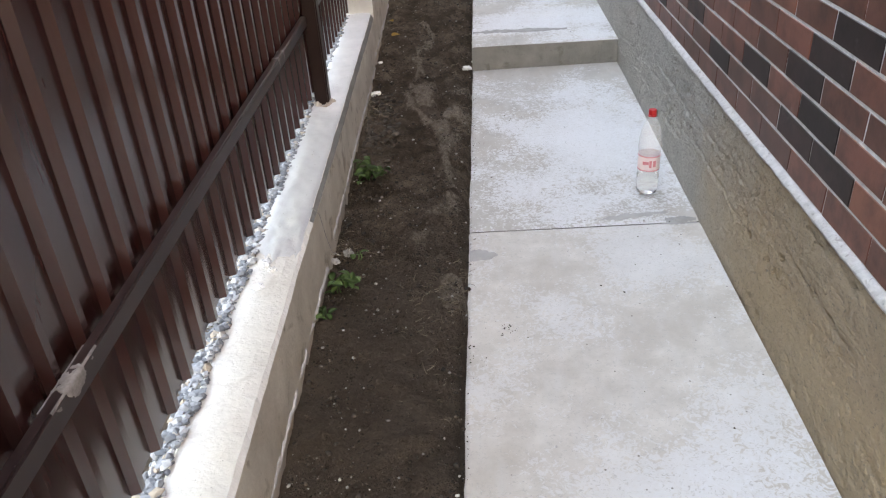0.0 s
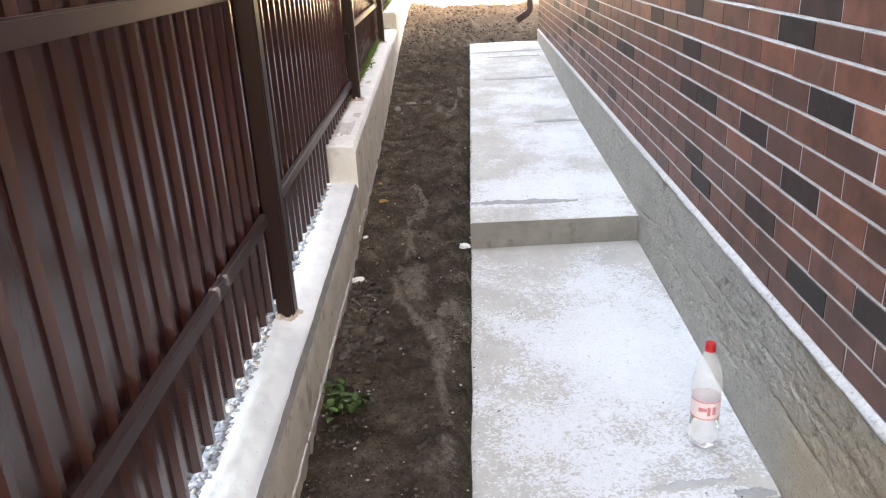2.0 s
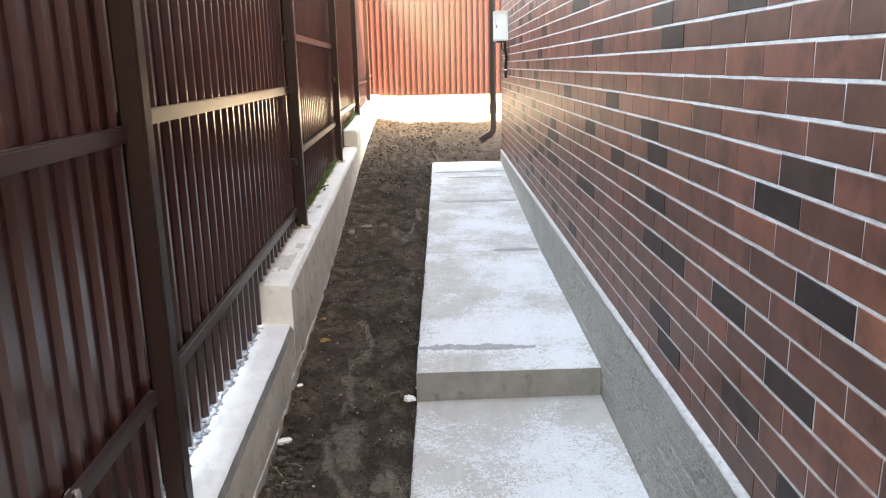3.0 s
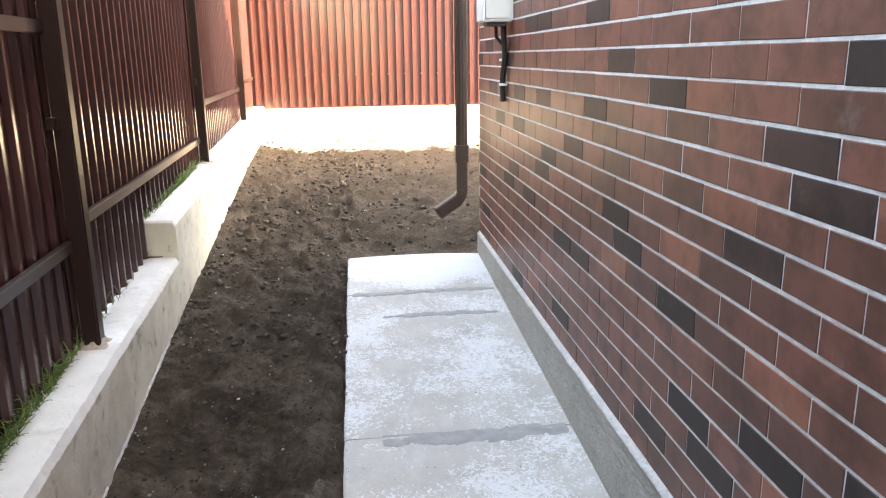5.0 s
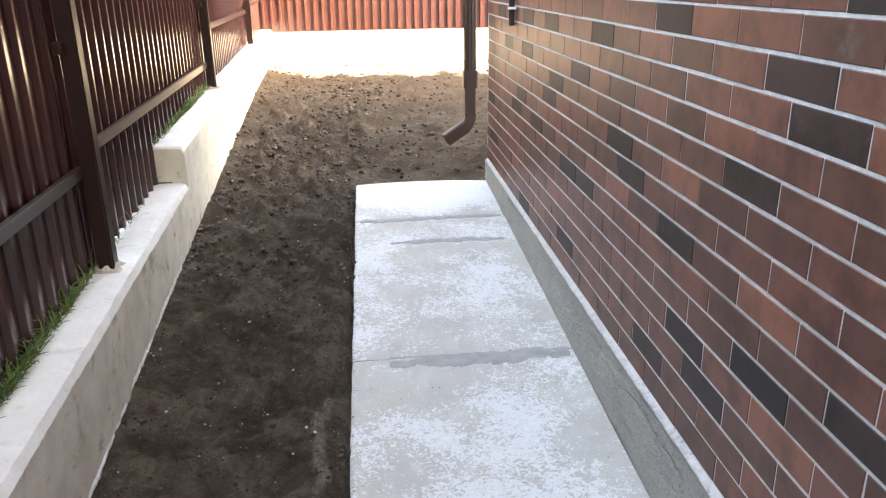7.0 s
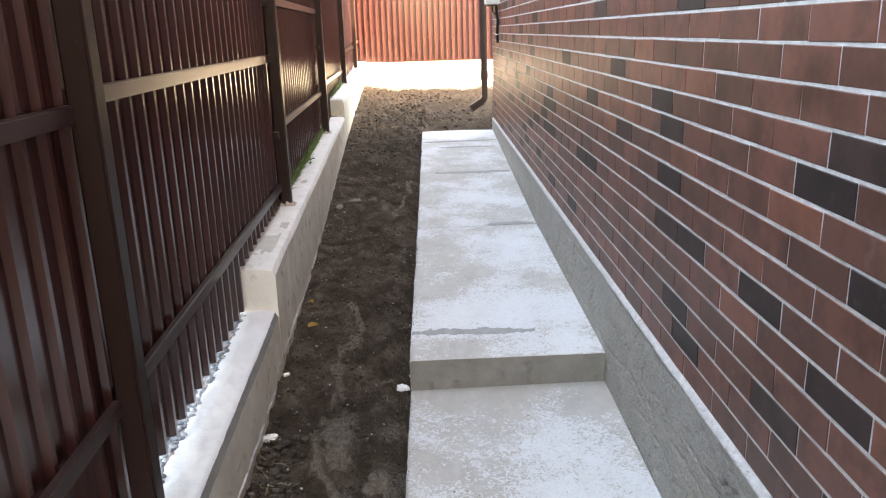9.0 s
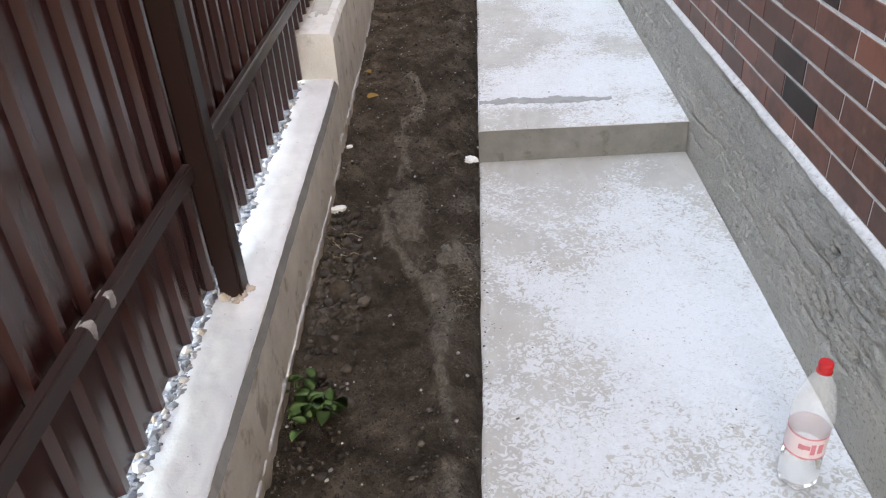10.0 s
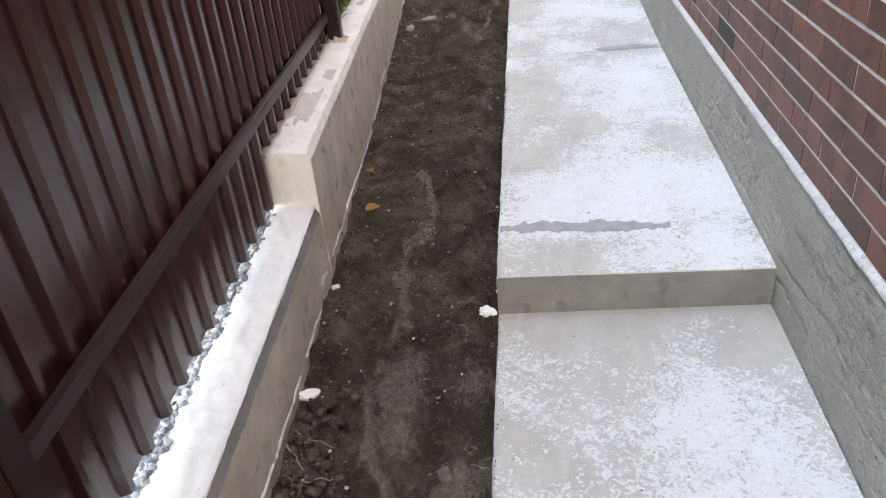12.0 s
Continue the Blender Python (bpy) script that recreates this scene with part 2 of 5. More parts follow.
def skim_mortar():
    n = Nodes("skim_mortar", 0.85, spec=0.3)
    c = n.mix(n.ramp(n.noise(5, 7, 0.7), (0.32, 0.0), (0.68, 1.0)), (0.70, 0.72, 0.74), (0.83, 0.845, 0.86))
    damp = n.math('ADD', n.spot(-0.6, -2.3, 9, 1.0), n.math('MULTIPLY', n.math('SUBTRACT', n.noise(7, 5, 0.65), 0.5), 0.7))
    c = n.mix(n.ramp(damp, (0.10, 0.0), (0.45, 0.95)), c, n.mix(n.noise(9, 5, 0.65), (0.53, 0.56, 0.58), (0.65, 0.675, 0.695)))
    c = n.mix(n.ramp(n.noise(32, 5, 0.7), (0.62, 0.0), (0.74, 0.3)), c, (0.40, 0.38, 0.35))
    c = n.mix(n.ramp(n.voronoi(34), (0.05, 0.7), (0.08, 0.0)), c, (0.22, 0.20, 0.18))
    return n.out(c, n.math('ADD', n.noise(110, 4, 0.7), n.math('MULTIPLY', n.noise(22, 5, 0.65), 2.2)), 0.20, 0.005)


M_SKIM = skim_mortar()
M_KERBSIDE = plain_concrete("kerb_side_concrete", (0.55, 0.505, 0.43), (0.74, 0.70, 0.62), 6, (0.34, 0.30, 0.235))
M_KERBEND = plain_concrete("kerb_end_concrete", (0.56, 0.52, 0.41), (0.68, 0.64, 0.53), 8, (0.22, 0.215, 0.18), bump=0.2)
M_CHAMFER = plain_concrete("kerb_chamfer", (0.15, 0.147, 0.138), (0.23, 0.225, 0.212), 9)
M_SPLASH = plain_concrete("dried_cement", (0.20, 0.185, 0.178), (0.46, 0.44, 0.425), 40)
M_COLLAR = plain_concrete("pinkish_cement", (0.40, 0.33, 0.27), (0.60, 0.53, 0.46), 22, (0.30, 0.25, 0.20), bump=0.6)
M_FILLET = plain_concrete("fillet_mortar", (0.52, 0.505, 0.49), (0.70, 0.68, 0.66), 30, (0.36, 0.33, 0.30), bump=0.7)
M_SOIL = soil()
M_POST = paint("dark_brown_enamel", (0.026, 0.0145, 0.0130), 0.34, (0.13, 0.08, 0.065), 0.4, 0.16)
def rail_enamel():
    n = Nodes("rail_enamel", 0.28, spec=0.5)
    c = n.mix(n.noise(2, 3), (0.034, 0.0200, 0.0200), (0.050, 0.031, 0.031))
    c = n.mix(n.ramp(n.noise(90, 4, 0.7), (0.68, 0.0), (0.74, 0.4)), c, (0.28, 0.24, 0.22))
    return n.out(c)


M_RAIL = rail_enamel()
def coated_steel():
    n = Nodes("brown_coated_steel", 0.2, spec=0.58)
    c = n.mix(n.noise(0.7, 2), (0.054, 0.0218, 0.0206), (0.069, 0.0268, 0.0248))
    dust = n.ramp(n.noise(5, 6, 0.7, co=n.squeeze(3, 3, 0.35)), (0.5, 0.0), (0.85, 0.07))
    c = n.mix(dust, c, (0.30, 0.25, 0.22))
    r = n.ramp(n.noise(3, 4, 0.6), (0.2, 0.12), (0.8, 0.24))
    return n.out(c, rough=r)


M_SHEET = coated_steel()
M_GUTTER = paint("brown_pipe_plastic", (0.040, 0.022, 0.018), 0.35)
M_WHITE = paint("white_plastic", (0.72, 0.73, 0.72), 0.45)
M_BLACK = paint("black_rubber", (0.015, 0.015, 0.016), 0.5)


def simple(name, a, b, scale=20, rough=0.8, spec=0.4):
    n = Nodes(name, rough, spec=spec)
    return n.out(n.mix(n.noise(scale, 5, 0.65), a, b), n.noise(scale * 6, 3), 0.25, 0.004)


def by_island(name, stops, rough=0.85, scale=60):
    n = Nodes(name, rough)
    rnd = n.add("ShaderNodeNewGeometry").outputs["Random Per Island"]
    c = n.ramp(rnd, *stops)
    c = n.mix(n.ramp(n.noise(scale, 4), (0.35, 0.0), (0.75, 0.45)), c, tuple(v * 0.55 for v in stops[0][1]))
    return n.out(c, n.noise(scale * 3, 3), 0.3, 0.003)


M_GRAVEL = by_island("gravel", ((0.0, (0.10, 0.108, 0.122)), (0.45, (0.22, 0.235, 0.26)), (0.85, (0.44, 0.45, 0.465)), (1.0, (0.40, 0.32, 0.24))))
M_CLOD = by_island("soil_clods", ((0.0, (0.035, 0.0265, 0.021)), (0.7, (0.075, 0.058, 0.045)), (1.0, (0.14, 0.11, 0.086))), 0.95)
M_PALECLOD = by_island("pale_clods", ((0.0, (0.07, 0.056, 0.044)), (0.6, (0.13, 0.105, 0.083)), (1.0, (0.21, 0.175, 0.14))), 0.95)
M_CRUMB = by_island("pale_crumbs", ((0.0, (0.30, 0.27, 0.24)), (0.6, (0.50, 0.48, 0.45)), (1.0, (0.70, 0.69, 0.67))))
M_STRAW = by_island("dry_straw", ((0.0, (0.12, 0.095, 0.065)), (1.0, (0.36, 0.30, 0.22))))
M_GRASS = by_island("grass", ((0.0, (0.05, 0.10, 0.02)), (0.6, (0.10, 0.19, 0.04)), (1.0, (0.20, 0.26, 0.07))), 0.6)
M_TREE = by_island("tree_leaves", ((0.0, (0.07, 0.11, 0.02)), (0.5, (0.15, 0.19, 0.04)), (1.0, (0.30, 0.29, 0.07))), 0.6, 4)
M_LEAF = simple("weed_leaf", (0.070, 0.135, 0.045), (0.145, 0.265, 0.080), 30, 0.5)
M_YELLOW = simple("dead_leaf", (0.42, 0.24, 0.06), (0.58, 0.36, 0.11), 60)
M_FOAM = simple("white_foam", (0.78, 0.78, 0.77), (0.86, 0.86, 0.85), 60)
M_STONE = simple("grey_stone", (0.20, 0.19, 0.18), (0.34, 0.33, 0.31), 25)
M_DIRTYSTONE = simple("dirty_stone", (0.07, 0.056, 0.044), (0.20, 0.17, 0.14), 40)
M_ROOT = simple("dry_root", (0.17, 0.135, 0.10), (0.32, 0.265, 0.21), 40)
M_BARK = simple("bark", (0.07, 0.05, 0.035), (0.14, 0.11, 0.08), 12)
M_HOUSE = simple("pale_plaster", (0.66, 0.64, 0.60), (0.74, 0.73, 0.70), 3)
M_ROOF = simple("brown_roofing", (0.14, 0.07, 0.05), (0.22, 0.11, 0.07), 4)
M_BOARD = simple("weathered_boards", (0.24, 0.13, 0.08), (0.36, 0.21, 0.13), 5)
M_RED = paint("red_cap_plastic", (0.62, 0.020, 0.025), 0.35)
M_LABELRED = paint("red_label_print", (0.70, 0.22, 0.26), 0.5)
M_LABEL = paint("pink_label_paper", (0.84, 0.68, 0.69), 0.5)
M_DARKGLASS = paint("dark_window", (0.03, 0.035, 0.04), 0.1)


def clear(name, colour, rough, ior):
    n = Nodes(name, rough)
    n.b.inputs["Transmission Weight"].default_value = 1.0
    n.b.inputs["IOR"].default_value = ior
    return n.out(colour, n.noise(40, 2), 0.05, 0.003)


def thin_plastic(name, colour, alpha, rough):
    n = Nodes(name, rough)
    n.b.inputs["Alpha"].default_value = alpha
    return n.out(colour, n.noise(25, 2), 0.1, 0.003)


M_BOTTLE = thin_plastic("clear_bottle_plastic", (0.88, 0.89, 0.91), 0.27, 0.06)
M_WATER = clear("water", (0.98, 0.99, 0.99), 0.0, 1.2)


# ---- geometry helpers ----
def mesh_of(bm, name, mats, smooth=False):
    me = bpy.data.meshes.new(name)
    bm.to_mesh(me)
    bm.free()
    for mt in (mats if isinstance(mats, (list, tuple)) else [mats]):
        me.materials.append(mt)
    if smooth:
        me.polygons.foreach_set("use_smooth", [True] * len(me.polygons))
    return me


LOCAL = set()     # things whose parts are built round their own origin


def hang(ob, parent):
    ob.parent = parent
    if parent is not None and parent.data is None and parent.name not in LOCAL:
        ob.matrix_parent_inverse = Matrix.Translation(-parent.location)


def part(name, bm, material, parent=None, label="", smooth=False):
    ob = new(name, mesh_of(bm, name, material, smooth))
    hang(ob, parent)
    if label:
        ob["label"] = label
    return ob


def raw(name, verts, faces, material, parent=None, label="", smooth=False):
    me = bpy.data.meshes.new(name)
    me.from_pydata([tuple(v) for v in verts], [], faces)
    for mt in (material if isinstance(material, (list, tuple)) else [material]):
        me.materials.append(mt)
    if smooth:
        me.polygons.foreach_set("use_smooth", [True] * len(me.polygons))
    me.update()
    ob = new(name, me)
    hang(ob, parent)
    if label:
        ob["label"] = label
    return ob


def group_at(name, place, label, category, group="", kind="", local=False):
    ob = new(name)
    if local:
        LOCAL.add(ob.name)
    ob.location = place
    return tagged(ob, label, category, group, kind)


def box(size, centre=(0, 0, 0), bevel=0.0, seg=2, bm=None):
    own = bm is None
    bm = bm or bmesh.new()
    r = bmesh.ops.create_cube(bm, size=1)
    bmesh.ops.scale(bm, vec=size, verts=r["verts"])
    bmesh.ops.translate(bm, vec=centre, verts=r["verts"])
    if bevel:
        vs = set(r["verts"])
        bmesh.ops.bevel(bm, geom=[e for e in bm.edges if e.verts[0] in vs], offset=bevel, segments=seg, affect='EDGES')
    return bm


def lattice(px, py, seed):
    def h(i, j):
        v = np.sin(i * 127.1 + j * 311.7 + seed * 74.7) * 43758.5453
        return v - np.floor(v)
    i, j = np.floor(px), np.floor(py)
    fx, fy = px - i, py - j
    fx, fy = fx * fx * (3 - 2 * fx), fy * fy * (3 - 2 * fy)
    a = h(i, j) * (1 - fx) + h(i + 1, j) * fx
    b = h(i, j + 1) * (1 - fx) + h(i + 1, j + 1) * fx
    return (a * (1 - fy) + b * fy) * 2 - 1


def fbm(px, py, freq, octaves, seed):
    v, amp = 0, 1.0
    for o in range(octaves):
        v = v + amp * lattice(px * freq, py * freq, seed + o * 13)
        amp, freq = amp * 0.5, freq * 2.03
    return v


def sweep(points, section):
    """A closed section swept along points."""
    bm = bmesh.new()
    rings = []
    pts = [Vector(p) for p in points]
    for i, p in enumerate(pts):
        d = (pts[min(i + 1, len(pts) - 1)] - pts[max(i - 1, 0)]).normalized()
        side = Vector((0, 1, 0))
        side = (side - d * side.dot(d)).normalized()
        other = d.cross(side)
        rings.append([bm.verts.new(p + side * u + other * v) for u, v in section])
    n = len(section)
    for a, b in zip(rings, rings[1:]):
        for i in range(n):
            j = (i + 1) % n
            bm.faces.new((a[i], a[j], b[j], b[i]))
    bm.faces.new(rings[0][::-1])
    bm.faces.new(rings[-1])
    bmesh.ops.recalc_face_normals(bm, faces=bm.faces[:])
    return bm


def tube(points, radius, seg=8):
    sec = [(radius * math.cos(2 * math.pi * i / seg), radius * math.sin(2 * math.pi * i / seg)) for i in range(seg)]
    return sweep(points, sec)


def crust(name, nu, nv, place, field, thick, material, parent, label="", skirt=0.004, gain=0.03):
    """A thin ragged crust: it stands proud of its support only where field(u, v) is above 0."""
    V, F = [], []
    for i in range(nu + 1):
        for j in range(nv + 1):
            u, v = i / nu, j / nv
            h = max(-skirt, min(thick, field(u, v) * gain))
            V.append(place(u, v, h))
    for i in range(nu):
        for j in range(nv):
            q = i * (nv + 1) + j
            F.append((q, q + nv + 1, q + nv + 2, q + 1))
    return raw(name, V, F, material, parent, label, smooth=True)


def ragged(u, v, seed, fu=4.0, fv=4.0, rim=0.5, power=2):
    """A field that is high in the middle of the unit square and frays to below 0 at its rim."""
    d = (abs(2 * u - 1) ** power + abs(2 * v - 1) ** power)
    n = noise.noise((u * fu, v * fv, seed * 7.7)) + 0.6 * noise.noise((u * fu * 2.3, v * fv * 2.3, seed * 3.3)) + 0.4 * noise.noise((u * fu * 5, v * fv * 5, seed))
    return rim - d * (rim + 0.35) + 0.75 * n


# ---- plan ----
WALL = 0.92          # face of the bricks
PLINTH = 0.905       # face of the rendered base
WALL_END = 6.65      # far corner of the house
K = -0.0436          # the boundary fence swings away from the house
FX = -0.6955         # line of the posts' faces at y = 0


def fence_x(y, n=0.0):
    return FX + K * y + n


def kerb_x(y):
    return -0.622 + K * y


def ground_z(y):
    return np.interp(y, [-8, -4, -0.4, 0.75, 2.8, 5.4, 6.7, 7.9, 11.4, 12.4, 20, 40], [-0.07, -0.05, -0.01, 0.04, 0.165, 0.315, 0.335, 0.42, 0.545, 0.60, 0.7, 0.7])


def bank(x, y):
    """How far the soil climbs towards the foot of the kerb."""
    foot = np.interp(y, [-8, -0.4, 0.6, 1.4, 2.1, 2.9, 4.0, 5.3, 7.0, 8.5, 9.9, 12.4], [-0.05, 0.01, 0.052, 0.10, 0.145, 0.205, 0.30, 0.40, 0.50, 0.58, 0.64, 0.70])
    return np.maximum(foot - ground_z(y), 0.018) * np.exp(-np.clip(x - kerb_x(y), -0.05, 9) / np.interp(y, [0, 3, 6], [0.07, 0.16, 0.30]))


# crests of dried paler soil: lines of (x, y), then broad dry patches: x, y, half width, half length, strength
CRESTS = [[(-0.31, -0.10), (-0.39, -0.26), (-0.42, -0.45), (-0.39, -0.61), (-0.35, -0.76), (-0.27, -0.84), (-0.18, -0.89), (-0.13, -1.02), (-0.09, -1.12), (-0.12, -1.31), (-0.06, -1.68), (-0.12, -1.90), (-0.18, -2.13)],
          [(-0.32, -0.02), (-0.33, 0.25), (-0.31, 0.52), (-0.30, 0.66), (-0.35, 0.98)], [(-0.16, -0.77), (-0.09, -0.72), (-0.02, -0.82)], [(-0.06, 1.75), (-0.20, 1.85)], [(-0.07, 4.0), (-0.17, 2.75), (-0.39, 3.25)]]
PATCHES = [(-0.29, -0.50, 0.14, 0.38, 0.75), (-0.06, -0.72, 0.10, 0.14, 0.8), (-0.10, -0.38, 0.12, 0.16, 0.6), (-0.08, -1.10, 0.08, 0.12, 0.7), (-0.03, -2.5, 0.09, 0.2, 0.8),
           (-0.31, 0.56, 0.06, 0.25, 0.7), (-0.10, 1.8, 0.12, 0.2, 0.5), (-0.2, 2.9, 0.16, 0.4, 0.5), (-0.15, -1.9, 0.07, 0.3, 0.4)]


def dried(X, Y):
    """1 on the dried crests and patches of the soil, 0 elsewhere."""
    wx, wy = X + 0.05 * fbm(X, Y, 5.0, 3, 5), Y + 0.05 * fbm(X, Y, 5.0, 3, 15)
    best = np.full_like(X, 9.0)
    for line in CRESTS:
        for (ax, ay), (bx, by) in zip(line, line[1:]):
            dx, dy = bx - ax, by - ay
            t = np.clip(((wx - ax) * dx + (wy - ay) * dy) / (dx * dx + dy * dy), 0, 1)
            best = np.minimum(best, np.hypot(wx - ax - t * dx, wy - ay - t * dy))
    fray = np.clip(0.85 + 0.4 * fbm(X, Y, 6, 4, 33), 0, 1)
    mask = fray * np.interp(Y, [-1.6, -1.05], [0.62, 1.0]) * np.clip(0.95 + 0.35 * fbm(X, Y, 2.2, 3, 63), 0.6, 1) * np.exp(-(best / (np.interp(Y, [-1.5, -1.0], [0.052, 0.030]) + 0.030 * np.clip(fbm(X, Y, 3, 2, 35), 0, 1))) ** 2)
    for x, y, rx, ry, w in PATCHES:
        mask = np.maximum(mask, w * np.clip(1.5 * (1.1 - np.hypot((wx - x) / rx, (wy - y) / ry)) * (0.8 + 0.4 * fbm(X, Y, 11, 4, 37)), 0, 1))
    return np.clip(mask + 0.16 * fbm(X, Y, 16, 4, 41) * (0.3 + mask), 0, 1)


def slab_z(x, y):
    if y < 0:
        return 0.0085 * y + 0.019 * x
    return float(np.interp(y, [0, 2.43, 6.62], [0.151, 0.174, 0.367])) + 0.010 * x * (1 - y / 6.62)


def kerb_z(y):
    if y < 0.19:
        return 0.341 + 0.018 * (y - 0.19)
    if y < 5.5:
        return 0.553 + 0.029 * (y - 0.19)
    return 0.905 + 0.023 * (y - 5.5)


# ---- ground ----
def make_ground():
    xs = np.concatenate([[-900, -300, -100, -40, -18, -8, -4, -2.5, -1.9, -1.6], np.arange(-1.45, 0.07, 0.0125), np.arange(0.1, 3.0, 0.12), [3.5, 5, 9, 20, 60, 250, 900]])
    ys = np.concatenate([[-900, -300, -100, -40, -20, -12, -8, -7], np.arange(-6.4, 7.6, 0.0165), np.arange(7.6, 12.7, 0.028), [13, 14, 16, 19, 24, 32, 50, 120, 400, 1200]])
    X, Y = np.meshgrid(xs, ys)
    Z = ground_z(Y)
    near = (X > -1.5) & (X < 3) & (Y > -6.5) & (Y < 12.8)
    wx = X + 0.05 * fbm(X, Y, 3.0, 2, 5)
    rough = 0.018 * fbm(wx, Y, 3.2, 3, 1) + 0.030 * np.abs(fbm(wx, Y, 8, 4, 2)) - 0.014 + 0.008 * fbm(X, Y, 30, 3, 3)
    lumps = np.clip(fbm(X, Y, 7.0, 4, 9) - 0.35, 0, 1)
    rough = rough + lumps * np.interp(Y, [-6, 1, 4, 7, 12.4], [0.015, 0.02, 0.035, 0.10, 0.05])
    kx = -0.622 + K * Y
    climb = bank(X, Y)
    trench = np.exp(-((X + 0.02) / 0.05) ** 2) * -0.035 * (Y < 6.6)
    wheel = np.exp(-((X + 0.26 + 0.05 * np.sin(Y * 1.7)) / 0.07) ** 2) * -0.018 * (Y < 5)
    dry = np.where(near, dried(X, Y), 0.0)
    rough = rough + 0.030 * dry + 0.018 * np.clip(fbm(X, Y, 19, 3, 45) - 0.25, 0, 1) + 0.010 * np.abs(fbm(X, Y, 24, 2, 47)) + 0.004 * fbm(X, Y, 55, 1, 49)
    # a smooth trodden mound inside the bend of the crest
    rough = rough + 0.030 * np.clip(1.3 * (1 - np.hypot((wx + 0.29) / 0.14, (Y + 0.50) / 0.40)), 0, 1) ** 0.7
    rough = rough * (1 - np.interp(Y, [1, 3], [0.2, 0.7]) * np.exp(-np.clip(X - kx, 0, 9) / 0.10))
    # trodden flat round the end of the path
    level = np.clip(1 - np.hypot((X - 0.45) / 0.75, (Y - 6.75) / 0.30), 0, 1)
    rough = rough * (1 - np.clip(2.5 * level, 0, 1)) - 0.02 * np.clip(2.5 * level, 0, 1)
    Z = np.where(near, Z + rough + climb + trench + wheel, Z - 0.01)
    Z = np.where((X > 0.02) & (X < 3) & (Y < 6.62), ground_z(Y) - 0.16, Z)
    Z = np.where((X > -0.02) & (X <= 0.02) & (Y < 6.5), ground_z(Y) - 0.07, Z)
    low = np.vectorize(kerb_z)(Y) - 0.035
    Z = np.where((X < kx - 0.07) & (Y < 12.5), low + np.where(near, 0.3 * rough, 0), Z)
    ny, nx = X.shape
    idx = np.arange(ny * nx).reshape(ny, nx)
    quads = np.stack([idx[:-1, :-1], idx[:-1, 1:], idx[1:, 1:], idx[1:, :-1]], -1).reshape(-1, 4)
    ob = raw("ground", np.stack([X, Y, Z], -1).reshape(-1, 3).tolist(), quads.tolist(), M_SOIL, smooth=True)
    ob.data.attributes.new("dried", 'FLOAT', 'POINT').data.foreach_set("value", dry.reshape(-1).astype(np.float32))
    tagged(ob, "dark loose garden soil, trodden and lumpy, paler and more even further on", "ground", kind="structure")


make_ground()


# ---- house: wall, plinth, roof ----
wall = part("wall_east", box((9.0, WALL_END + 9.0, 5.0), (WALL + 0.0022 + 4.5, (WALL_END - 9.0) / 2, 2.5)), M_MORTAR)
tagged(wall, "house wall of flashed brown clinker bricks with white mortar joints", "wall", kind="structure")
roof = part("roof", box((10.4, WALL_END + 10.2, 0.25), (0.42 + 5.2, (WALL_END - 9.0) / 2 + 0.02, 5.13), 0.02), M_ROOF)
tagged(roof, "brown roof edge overhanging the house wall", "roof", kind="structure")


